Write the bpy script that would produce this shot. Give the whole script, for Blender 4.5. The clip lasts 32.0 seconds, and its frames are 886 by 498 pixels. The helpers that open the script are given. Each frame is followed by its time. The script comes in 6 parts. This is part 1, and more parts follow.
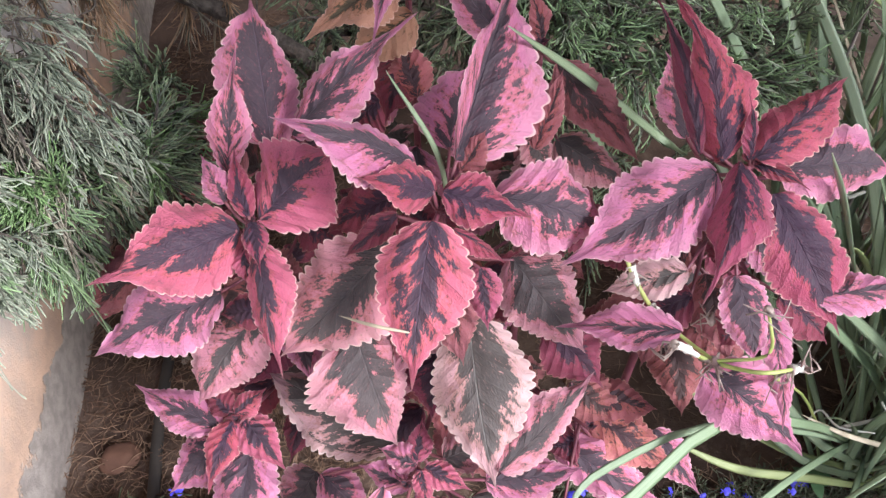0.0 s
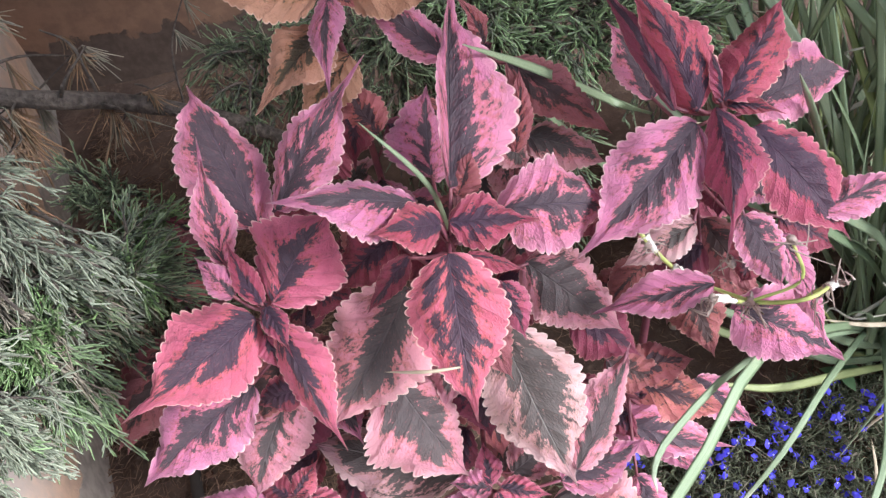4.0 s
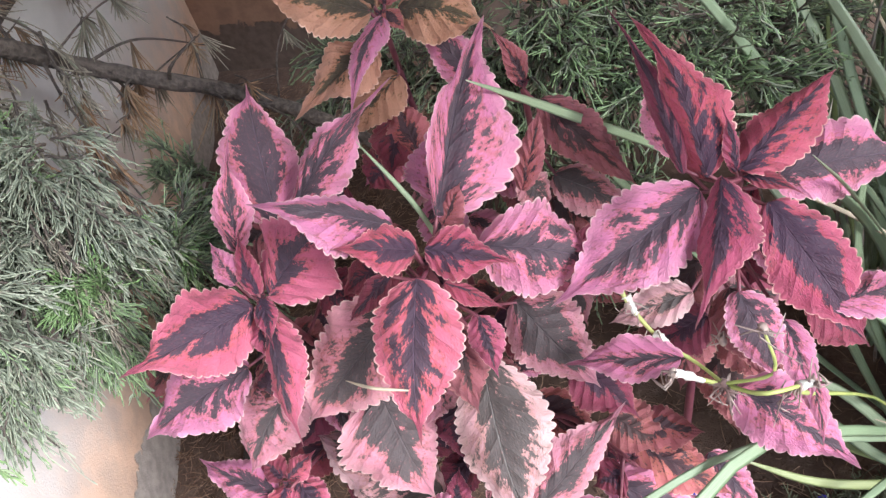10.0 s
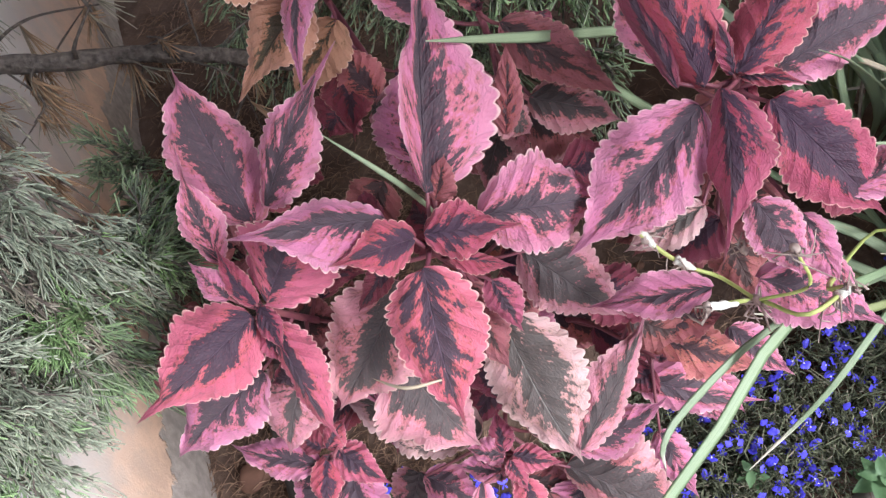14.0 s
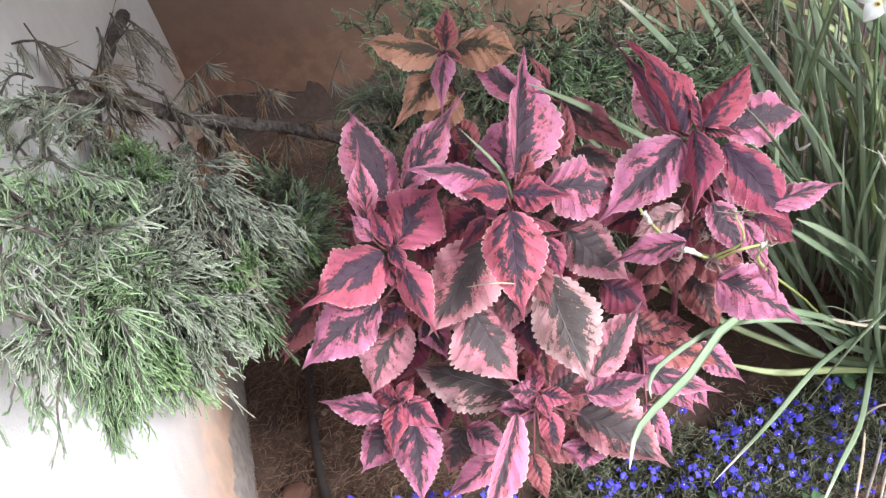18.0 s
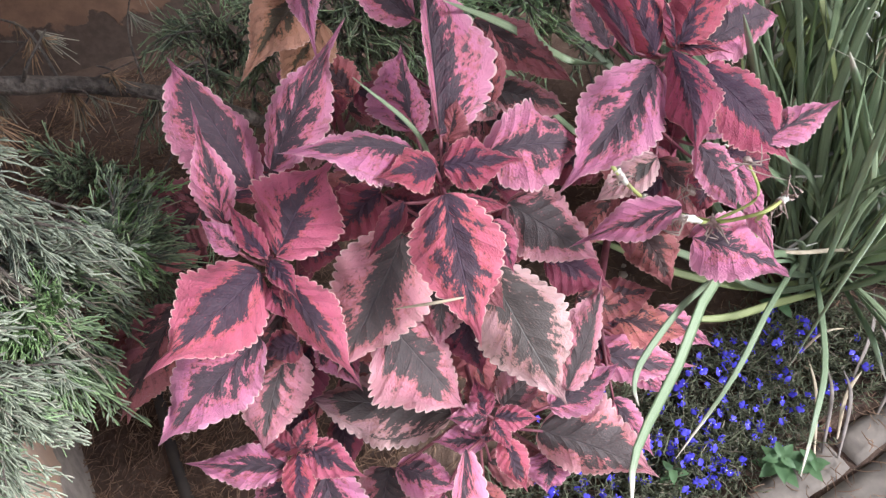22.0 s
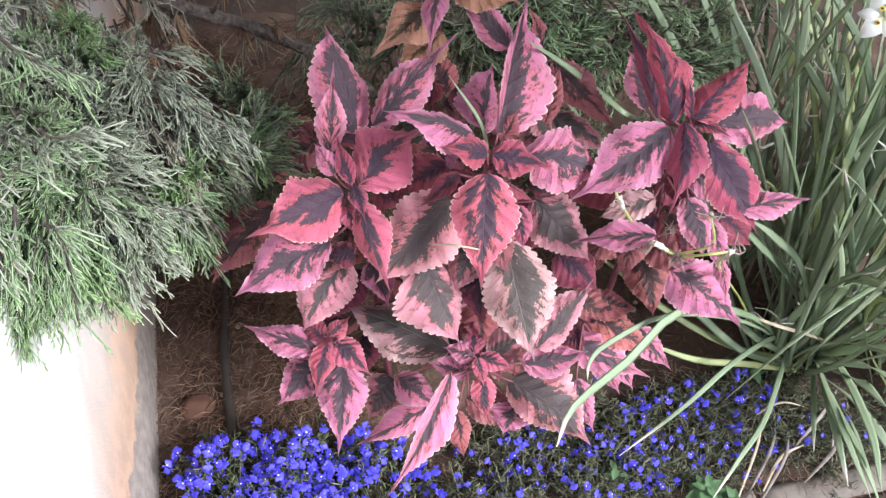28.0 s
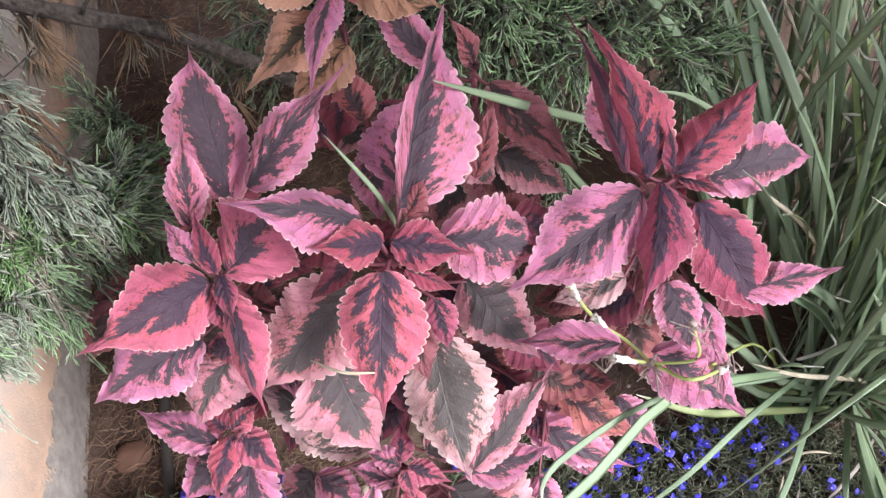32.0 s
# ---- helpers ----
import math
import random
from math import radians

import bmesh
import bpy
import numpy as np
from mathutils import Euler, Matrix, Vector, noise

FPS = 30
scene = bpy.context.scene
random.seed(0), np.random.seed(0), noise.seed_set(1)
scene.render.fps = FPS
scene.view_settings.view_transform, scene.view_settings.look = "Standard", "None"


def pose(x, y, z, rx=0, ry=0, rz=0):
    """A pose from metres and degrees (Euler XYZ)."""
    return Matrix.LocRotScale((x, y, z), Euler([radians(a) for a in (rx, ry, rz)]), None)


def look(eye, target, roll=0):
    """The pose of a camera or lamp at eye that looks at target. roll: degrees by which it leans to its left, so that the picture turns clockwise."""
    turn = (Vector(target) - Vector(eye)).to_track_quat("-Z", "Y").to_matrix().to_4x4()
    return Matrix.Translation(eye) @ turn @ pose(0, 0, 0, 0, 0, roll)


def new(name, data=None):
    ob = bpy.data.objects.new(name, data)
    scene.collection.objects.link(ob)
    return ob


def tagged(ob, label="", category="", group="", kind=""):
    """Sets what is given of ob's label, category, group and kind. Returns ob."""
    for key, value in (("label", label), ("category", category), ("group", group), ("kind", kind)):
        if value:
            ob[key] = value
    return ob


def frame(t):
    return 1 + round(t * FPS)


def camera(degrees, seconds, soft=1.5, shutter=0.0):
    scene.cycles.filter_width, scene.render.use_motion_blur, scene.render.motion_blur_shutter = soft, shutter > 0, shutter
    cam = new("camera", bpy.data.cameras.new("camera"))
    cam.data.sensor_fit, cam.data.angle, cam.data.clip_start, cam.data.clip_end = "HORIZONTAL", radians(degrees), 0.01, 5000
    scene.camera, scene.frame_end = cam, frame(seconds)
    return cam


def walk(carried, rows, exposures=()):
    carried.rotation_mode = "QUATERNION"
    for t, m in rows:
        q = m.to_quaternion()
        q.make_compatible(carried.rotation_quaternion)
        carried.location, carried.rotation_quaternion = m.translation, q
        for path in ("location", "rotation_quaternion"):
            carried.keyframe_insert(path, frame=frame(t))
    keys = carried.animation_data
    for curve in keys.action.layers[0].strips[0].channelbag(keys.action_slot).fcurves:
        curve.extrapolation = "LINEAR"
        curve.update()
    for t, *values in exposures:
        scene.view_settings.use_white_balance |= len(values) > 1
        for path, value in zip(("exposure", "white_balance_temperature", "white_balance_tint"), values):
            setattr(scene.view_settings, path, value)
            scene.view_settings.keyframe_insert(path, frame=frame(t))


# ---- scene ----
# ---- camera ----
cam = camera(59.80, 32.0, soft=1.4)
PATH = [
    (0, (0.0077, -0.0030, 0.8971), (-0.0048, 0.6629, 0.1512), -0.94),
    (0.5, (-0.0060, -0.0441, 0.8779), (-0.0052, 0.6812, 0.1894), -6.66),
    (1, (-0.0042, -0.0784, 0.8818), (-0.0186, 0.6629, 0.2108), -9.51),
    (1.5, (0.0025, -0.0902, 0.8857), (-0.0626, 0.6372, 0.2025), -10.88),
    (2, (0.0103, -0.0609, 0.9059), (-0.1083, 0.6664, 0.2298), -12.53),
    (2.5, (-0.0362, -0.0216, 0.9138), (-0.1182, 0.6877, 0.2138), -12.76),
    (3, (-0.0597, 0.0067, 0.9058), (-0.0755, 0.7011, 0.1863), -12.58),
    (3.5, (-0.0497, 0.0086, 0.9014), (-0.0128, 0.6786, 0.1600), -13.41),
    (4, (-0.0309, 0.0162, 0.9109), (0.0201, 0.6765, 0.1616), -14.22),
    (4.5, (0.0106, 0.0047, 0.9341), (0.0491, 0.6671, 0.1860), -14.25),
    (6.5, (0.0967, -0.0383, 0.9487), (-0.0703, 0.6759, 0.2690), -15.22),
    (7, (0.0738, -0.0322, 0.9297), (-0.0953, 0.6857, 0.2545), -16.64),
    (7.5, (0.0645, -0.0074, 0.9264), (-0.0938, 0.7081, 0.2460), -16.44),
    (8, (0.0652, 0.0049, 0.9221), (-0.0917, 0.7185, 0.2394), -16.50),
    (8.5, (0.0686, 0.0027, 0.9123), (-0.0873, 0.7016, 0.2143), -16.64),
    (9, (0.0650, 0.0006, 0.9093), (-0.0848, 0.6826, 0.1934), -16.17),
    (9.5, (0.0775, 0.0056, 0.9073), (-0.0726, 0.6909, 0.1947), -16.30),
    (10, (0.0843, 0.0022, 0.9073), (-0.0625, 0.6956, 0.2018), -16.56),
    (10.5, (0.0890, 0.0008, 0.9022), (-0.0599, 0.6934, 0.1964), -18.07),
    (11, (0.0838, -0.0006, 0.9003), (-0.0624, 0.6898, 0.1918), -18.48),
    (11.5, (0.0829, -0.0054, 0.8977), (-0.0647, 0.6905, 0.1949), -18.36),
    (12, (0.0829, 0.0076, 0.9006), (-0.0619, 0.6937, 0.1876), -18.66),
    (12.5, (0.0724, 0.0292, 0.8811), (-0.0723, 0.7174, 0.1701), -18.84),
    (13, (0.0678, 0.0731, 0.8790), (-0.0689, 0.7551, 0.1605), -21.45),
    (13.5, (0.0810, 0.0925, 0.8897), (-0.0547, 0.6961, 0.1041), -27.83),
    (14, (0.0737, 0.0888, 0.9363), (-0.0692, 0.6207, 0.1017), -32.29),
    (14.5, (0.0879, 0.0579, 0.9762), (-0.0699, 0.5713, 0.1326), -32.45),
    (16.5, (0.1054, -0.1101, 1.0131), (-0.0774, 0.5492, 0.2838), -21.99),
    (17, (0.1030, -0.1599, 1.0149), (-0.0633, 0.5489, 0.3293), -21.06),
    (17.5, (0.0309, -0.1820, 1.0231), (-0.0647, 0.5394, 0.3373), -18.60),
    (18, (-0.0473, -0.2460, 1.0320), (-0.0867, 0.5049, 0.3728), -15.93),
    (18.5, (-0.0554, -0.2859, 1.0267), (-0.0314, 0.4698, 0.3723), -11.78),
    (19, (-0.0232, -0.2591, 0.9883), (0.0252, 0.4794, 0.3158), -9.49),
    (19.5, (0.0032, -0.1925, 0.9514), (-0.0078, 0.5280, 0.2581), -9.08),
    (20, (-0.0079, -0.1529, 0.9314), (-0.0359, 0.5890, 0.2614), -6.23),
    (20.5, (-0.0412, -0.0878, 0.9265), (0.0007, 0.6323, 0.2339), -2.57),
    (21, (-0.1179, -0.0329, 0.9063), (0.0065, 0.6756, 0.2117), -11.35),
    (21.5, (-0.1058, -0.0230, 0.9148), (0.0272, 0.6192, 0.1599), -12.92),
    (22, (-0.0879, -0.0168, 0.9280), (0.0476, 0.6031, 0.1552), -12.27),
    (22.5, (-0.0495, 0.0161, 0.9295), (0.0395, 0.6343, 0.1485), -11.64),
    (23, (-0.0219, 0.0650, 0.9198), (0.0021, 0.6641, 0.1195), -11.40),
    (23.5, (0.0006, 0.0892, 0.9293), (-0.0196, 0.6578, 0.1070), -5.89),
    (24, (0.0130, 0.0702, 0.9409), (-0.0270, 0.6125, 0.1016), -2.09),
    (24.5, (0.0053, 0.0380, 0.9395), (-0.0612, 0.5879, 0.1069), -1.12),
    (25, (-0.0309, -0.0173, 0.9903), (-0.0749, 0.5416, 0.1623), -0.85),
    (25.5, (-0.0631, -0.1180, 1.0214), (-0.0002, 0.4772, 0.2203), -0.87),
    (27.5, (-0.0759, -0.1934, 1.0381), (-0.0126, 0.4620, 0.2855), -1.30),
    (28, (-0.0922, -0.1857, 1.0405), (-0.0329, 0.4716, 0.2892), -0.66),
    (28.5, (-0.1069, -0.1947, 1.0333), (-0.0389, 0.4830, 0.3011), 0.32),
    (29, (-0.1086, -0.1883, 1.0316), (-0.0340, 0.4848, 0.2958), 0.51),
    (29.5, (-0.1006, -0.1749, 1.0352), (-0.0241, 0.4923, 0.2943), 0.36),
    (30, (-0.0757, -0.1441, 1.0360), (0.0010, 0.5112, 0.2845), -0.03),
    (30.5, (-0.0589, -0.1138, 1.0168), (0.0205, 0.5307, 0.2564), -0.41),
    (31, (-0.0432, -0.0673, 1.0052), (0.0055, 0.5407, 0.2128), -2.84),
    (31.5, (-0.0054, -0.0094, 0.9904), (0.0324, 0.5594, 0.1688), -3.68),
    (32, (0.0377, 0.0355, 0.9811), (0.0340, 0.6125, 0.1643), -6.69),
]
EXPOSURE = [(0.0, 0.54), (1.5, 0.60), (4.0, 0.57), (7.0, 0.58), (9.0, 0.64), (12.0, 0.62), (14.0, 0.46), (17.0, 0.64), (18.0, 0.64), (19.0, 0.64), (21.0, 0.45), (23.0, 0.47), (25.0, 0.54), (28.0, 0.63), (30.0, 0.64), (32.0, 0.62)]
walk(cam, [(t, look(eye, target, roll)) for t, eye, target, roll in PATH], [(t, e, 5950, 12) for t, e in EXPOSURE])

# ---- light ----
world = bpy.data.worlds.new("sky")
scene.world = world
world.use_nodes = True
wn = world.node_tree.nodes
sky = wn.new("ShaderNodeTexSky")
sky.sky_type, sky.sun_disc = "NISHITA", False
sky.sun_elevation, sky.sun_rotation = radians(36), radians(127)
sky.dust_density, sky.air_density = 1.5, 1.2
world.node_tree.links.new(sky.outputs[0], wn["Background"].inputs[0])
wn["Background"].inputs[1].default_value = 0.13
sun_data = bpy.data.lights.new("sun", "SUN")
sun_data.energy, sun_data.angle, sun_data.color = 4.6, radians(20), (1.0, 0.975, 0.95)
sun = new("sun", sun_data)
sun.matrix_world = look((1.30, -0.98, 1.18), (0, 0, 0))


# ---- node helpers ----
class Nodes:
    """A node material under construction."""

    def __init__(self, name, rough=0.6, metal=0.0):
        self.mat = bpy.data.materials.new(name)
        self.mat.use_nodes = True
        self.tree = self.mat.node_tree
        self.bsdf = self.tree.nodes["Principled BSDF"]
        self.bsdf.inputs["Roughness"].default_value = rough
        self.bsdf.inputs["Metallic"].default_value = metal

    def put(self, socket, value):
        if isinstance(value, bpy.types.NodeSocket):
            self.tree.links.new(value, socket)
        elif isinstance(value, tuple) and len(value) == 3 and socket.type == "RGBA":
            socket.default_value = (*value, 1)
        else:
            socket.default_value = value

    def calc(self, op, a, b=0.0, c=None):
        n = self.tree.nodes.new("ShaderNodeMath")
        n.operation = op
        self.put(n.inputs[0], a)
        self.put(n.inputs[1], b)
        if c is not None:
            self.put(n.inputs[2], c)
        return n.outputs[0]

    def step(self, x, lo, hi):
        n = self.tree.nodes.new("ShaderNodeMapRange")
        n.interpolation_type = "SMOOTHSTEP"
        self.put(n.inputs[0], x)
        n.inputs[1].default_value, n.inputs[2].default_value = lo, hi
        return n.outputs[0]

    def mix(self, f, a, b, mode="MIX"):
        n = self.tree.nodes.new("ShaderNodeMix")
        n.data_type, n.blend_type = "RGBA", mode
        self.put(n.inputs[0], f)
        self.put(n.inputs[6], a)
        self.put(n.inputs[7], b)
        return n.outputs[2]

    def noise(self, vec=None, scale=5.0, detail=4.0, rough=0.55):
        n = self.tree.nodes.new("ShaderNodeTexNoise")
        if vec is not None:
            self.put(n.inputs["Vector"], vec)
        n.inputs["Scale"].default_value, n.inputs["Detail"].default_value = scale, detail
        n.inputs["Roughness"].default_value = rough
        return n.outputs[0]

    def vec(self, x, y, z=0.0):
        n = self.tree.nodes.new("ShaderNodeCombineXYZ")
        for s, v in zip(n.inputs, (x, y, z)):
            self.put(s, v)
        return n.outputs[0]

    def uv(self):
        n = self.tree.nodes.new("ShaderNodeUVMap")
        s = self.tree.nodes.new("ShaderNodeSeparateXYZ")
        self.tree.links.new(n.outputs[0], s.inputs[0])
        return s.outputs[0], s.outputs[1]

    def place(self):
        n = self.tree.nodes.new("ShaderNodeNewGeometry")
        s = self.tree.nodes.new("ShaderNodeSeparateXYZ")
        self.tree.links.new(n.outputs["Position"], s.inputs[0])
        return n.outputs["Position"], s.outputs

    def island(self):
        return self.tree.nodes.new("ShaderNodeNewGeometry").outputs["Random Per Island"]

    def thing(self):
        return self.tree.nodes.new("ShaderNodeObjectInfo")

    def bump(self, height, strength=0.3, distance=0.002):
        n = self.tree.nodes.new("ShaderNodeBump")
        n.inputs["Strength"].default_value, n.inputs["Distance"].default_value = strength, distance
        self.put(n.inputs["Height"], height)
        self.tree.links.new(n.outputs[0], self.bsdf.inputs["Normal"])

    def done(self, color=None, rough=None, thin=0.0, thin_color=None):
        if color is not None:
            self.put(self.bsdf.inputs["Base Color"], color)
        if rough is not None:
            self.put(self.bsdf.inputs["Roughness"], rough)
        if thin:
            t = self.tree.nodes.new("ShaderNodeBsdfTranslucent")
            self.put(t.inputs[0], thin_color if thin_color is not None else color)
            m = self.tree.nodes.new("ShaderNodeMixShader")
            m.inputs[0].default_value = thin
            out = self.tree.nodes["Material Output"]
            self.tree.links.new(self.bsdf.outputs[0], m.inputs[1])
            self.tree.links.new(t.outputs[0], m.inputs[2])
            self.tree.links.new(m.outputs[0], out.inputs[0])
        return self.mat


# ---- materials ----
def coleus_material(name, dark, dark_far, pink, coral, rim, vein):
    """A variegated coleus leaf: ragged dark heart, coral then pink margin, pale teeth, wrinkled veins. Object colour: dark share, -, paleness."""
    m = Nodes(name, 0.55)
    u, v = m.uv()
    info = m.thing()
    sep = m.tree.nodes.new("ShaderNodeSeparateColor")
    m.tree.links.new(info.outputs["Color"], sep.inputs[0])
    share, seed, pale = sep.outputs[0], m.calc("MULTIPLY", info.outputs["Random"], 37.0), sep.outputs[2]
    side = m.calc("SUBTRACT", m.calc("MULTIPLY", v, 2.0), 1.0)
    a = m.calc("ABSOLUTE", side)
    s = m.calc("SUBTRACT", u, m.calc("MULTIPLY", m.calc("POWER", a, 0.8), 0.22))
    half = m.calc("MULTIPLY", m.calc("GREATER_THAN", side, 0.0), 9.7)
    seedz = m.calc("ADD", seed, half)
    big = m.noise(m.vec(m.calc("MULTIPLY", s, 3.6), m.calc("MULTIPLY", a, 1.5), seedz), 1.0, 2.0, 0.5)
    streak = m.noise(m.vec(m.calc("MULTIPLY", s, 17.0), m.calc("MULTIPLY", a, 2.6), m.calc("ADD", seedz, 3.3)), 1.0, 3.0, 0.62)
    fine = m.noise(m.vec(m.calc("MULTIPLY", s, 44.0), m.calc("MULTIPLY", a, 17.0), seedz), 1.0, 4.0, 0.66)
    spot = m.noise(m.vec(m.calc("MULTIPLY", u, 26.0), m.calc("MULTIPLY", side, 8.5), m.calc("ADD", seedz, 5.1)), 1.0, 3.0, 0.6)
    taper = m.calc("MULTIPLY", m.calc("POWER", m.calc("SUBTRACT", 1.0, u), 0.30), 1.15)
    field = m.calc("SUBTRACT", m.calc("MULTIPLY", share, taper), m.calc("ADD", a, m.calc("MULTIPLY", m.step(u, 0.72, 0.96), 1.1)))
    field = m.calc("ADD", field, m.calc("MULTIPLY", m.calc("SUBTRACT", big, 0.5), 1.7))
    field = m.calc("ADD", field, m.calc("MULTIPLY", m.calc("SUBTRACT", streak, 0.5), 1.15))
    field = m.calc("ADD", field, m.calc("MULTIPLY", m.calc("SUBTRACT", fine, 0.5), 0.75))
    heart = m.calc("MULTIPLY", m.step(field, -0.045, 0.055), m.step(a, 0.985, 0.90))
    # coral next to the heart, pink further out, mottled
    near = m.step(m.calc("ADD", field, m.calc("MULTIPLY", m.calc("SUBTRACT", spot, 0.5), 0.9)), -0.34, -0.02)
    margin = m.mix(m.calc("MULTIPLY", near, 0.85), pink, coral)
    margin = m.mix(m.calc("MULTIPLY", m.step(fine, 0.35, 0.68), 0.16), margin, m.mix(1.0, margin, (0.62, 0.60, 0.66), "MULTIPLY"))
    dull = m.calc("MULTIPLY", m.step(streak, 0.50, 0.68), m.step(field, -1.1, -0.1))
    margin = m.mix(m.calc("MULTIPLY", dull, 0.42), margin, m.mix(0.5, dark_far, coral))
    speck = m.calc("MULTIPLY", m.step(spot, 0.59, 0.66), m.step(field, -0.85, -0.15))
    margin = m.mix(m.calc("MULTIPLY", speck, 0.72), margin, dark_far)
    margin = m.mix(m.calc("MULTIPLY", m.step(a, 0.50, 1.0), m.calc("MULTIPLY", pale, 0.38)), margin, rim)
    inner = m.mix(m.step(m.calc("ADD", u, m.calc("MULTIPLY", fine, 0.6)), 0.25, 1.15), dark, dark_far)
    inner = m.mix(m.calc("MULTIPLY", m.step(spot, 0.34, 0.26), m.step(field, 0.50, 0.10)), inner, margin)
    inner = m.mix(m.calc("MULTIPLY", m.step(fine, 0.52, 0.80), 0.22), inner, coral)
    color = m.mix(heart, margin, inner)
    # side veins, faint and a little uneven
    saw = m.calc("FRACT", m.calc("MULTIPLY", m.calc("ADD", s, m.calc("ADD", m.calc("MULTIPLY", half, 0.004), m.calc("MULTIPLY", big, 0.03))), 7.5))
    tooth = m.calc("ABSOLUTE", m.calc("SUBTRACT", saw, 0.5))
    lat = m.step(tooth, 0.055, 0.01)
    color = m.mix(m.calc("MULTIPLY", lat, 0.10), color, vein)
    mid = m.step(m.calc("MULTIPLY", a, m.calc("ADD", 0.35, m.calc("SUBTRACT", 1.0, u))), 0.022, 0.008)
    color = m.mix(m.calc("MULTIPLY", mid, m.calc("ADD", 0.22, m.calc("MULTIPLY", pale, 0.5))), color, vein)
    color = m.mix(m.calc("MULTIPLY", m.step(a, 0.970, 0.992), m.calc("ADD", 0.55, m.calc("MULTIPLY", m.step(spot, 0.35, 0.6), 0.4))), color, rim)
    color = m.mix(m.calc("MULTIPLY", m.step(u, 0.90, 1.0), 0.50), color, rim)
    tint = m.tree.nodes.new("ShaderNodeHueSaturation")
    m.put(tint.inputs["Hue"], m.calc("ADD", 0.489, m.calc("MULTIPLY", info.outputs["Random"], 0.014)))
    m.put(tint.inputs["Value"], m.calc("ADD", 0.80, m.calc("MULTIPLY", info.outputs["Random"], 0.20)))
    tint.inputs["Saturation"].default_value = 0.94
    m.put(tint.inputs["Color"], color)
    # sunken side veins, crinkled cells between them
    cell = m.tree.nodes.new("ShaderNodeTexVoronoi")
    cell.feature = "DISTANCE_TO_EDGE"
    cell.inputs["Scale"].default_value = 1.0
    m.put(cell.inputs["Vector"], m.vec(m.calc("MULTIPLY", s, 40.0), m.calc("MULTIPLY", a, 13.0), seedz))
    net = m.step(cell.outputs["Distance"], 0.0, 0.28)
    quilt = m.calc("POWER", m.calc("MULTIPLY", tooth, 2.0), 0.6)
    relief = m.calc("ADD", m.calc("MULTIPLY", net, 0.16), m.calc("MULTIPLY", fine, 0.14))
    relief = m.calc("SUBTRACT", relief, m.calc("MULTIPLY", quilt, 0.85))
    relief = m.calc("SUBTRACT", relief, m.calc("MULTIPLY", mid, 0.6))
    m.bump(relief, 0.85, 0.0024)
    m.put(m.bsdf.inputs["Specular IOR Level"], 0.34)
    m.put(m.bsdf.inputs["Sheen Weight"], 0.06)
    return m.done(tint.outputs[0], m.calc("ADD", 0.46, m.calc("MULTIPLY", fine, 0.28)), 0.16)


COLEUS = {
    "young": coleus_material("coleus_young", (0.065, 0.036, 0.062), (0.099, 0.060, 0.083), (0.62, 0.110, 0.195), (0.57, 0.098, 0.112), (0.80, 0.50, 0.44), (0.24, 0.16, 0.24)),
    "crimson": coleus_material("coleus_crimson", (0.062, 0.029, 0.060), (0.086, 0.044, 0.070), (0.48, 0.062, 0.125), (0.45, 0.056, 0.076), (0.74, 0.42, 0.36), (0.20, 0.11, 0.18)),
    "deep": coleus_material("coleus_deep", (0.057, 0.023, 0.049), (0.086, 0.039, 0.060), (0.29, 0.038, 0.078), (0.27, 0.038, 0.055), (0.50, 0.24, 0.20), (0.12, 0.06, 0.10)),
    "mid": coleus_material("coleus_middle", (0.078, 0.051, 0.069), (0.117, 0.081, 0.098), (0.71, 0.205, 0.370), (0.64, 0.150, 0.180), (0.84, 0.58, 0.54), (0.23, 0.16, 0.22)),
    "old": coleus_material("coleus_old", (0.082, 0.064, 0.065), (0.127, 0.100, 0.099), (0.67, 0.245, 0.310), (0.59, 0.175, 0.175), (0.78, 0.54, 0.48), (0.22, 0.18, 0.185)),
    "pale": coleus_material("coleus_pale", (0.094, 0.077, 0.070), (0.138, 0.114, 0.107), (0.66, 0.35, 0.37), (0.60, 0.30, 0.26), (0.78, 0.60, 0.54), (0.30, 0.275, 0.255)),
    "rust": coleus_material("coleus_rust", (0.068, 0.034, 0.047), (0.098, 0.052, 0.058), (0.50, 0.125, 0.130), (0.48, 0.130, 0.090), (0.68, 0.38, 0.30), (0.18, 0.10, 0.11)),
    "orange": coleus_material("coleus_orange", (0.062, 0.048, 0.032), (0.120, 0.092, 0.048), (0.52, 0.25, 0.150), (0.46, 0.20, 0.095), (0.74, 0.48, 0.37), (0.18, 0.11, 0.09)),
    # brown: dimmer copy of the leaf colours, shade put in for inner leaves
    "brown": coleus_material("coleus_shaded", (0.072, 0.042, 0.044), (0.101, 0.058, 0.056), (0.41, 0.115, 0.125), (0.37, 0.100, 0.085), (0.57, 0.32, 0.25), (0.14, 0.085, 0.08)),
}


def plain_material(name, a, b, rough=0.6, scale=40.0, bump=0.3, depth=0.001, thin=0.0, spread=0.0):
    """A two-tone noisy surface in world space; spread: how far pieces differ from each other."""
    m = Nodes(name, rough)
    pos, _ = m.place()
    n1, n2 = m.noise(pos, scale, 5.0), m.noise(pos, scale * 0.17, 3.0)
    f = m.calc("ADD", m.calc("MULTIPLY", n1, 0.6), m.calc("MULTIPLY", n2, 0.4))
    if spread:
        f = m.calc("ADD", f, m.calc("MULTIPLY", m.calc("SUBTRACT", m.island(), 0.5), spread))
    m.bump(n1, bump, depth)
    return m.done(m.mix(m.step(f, 0.30, 0.70), a, b), None, thin)


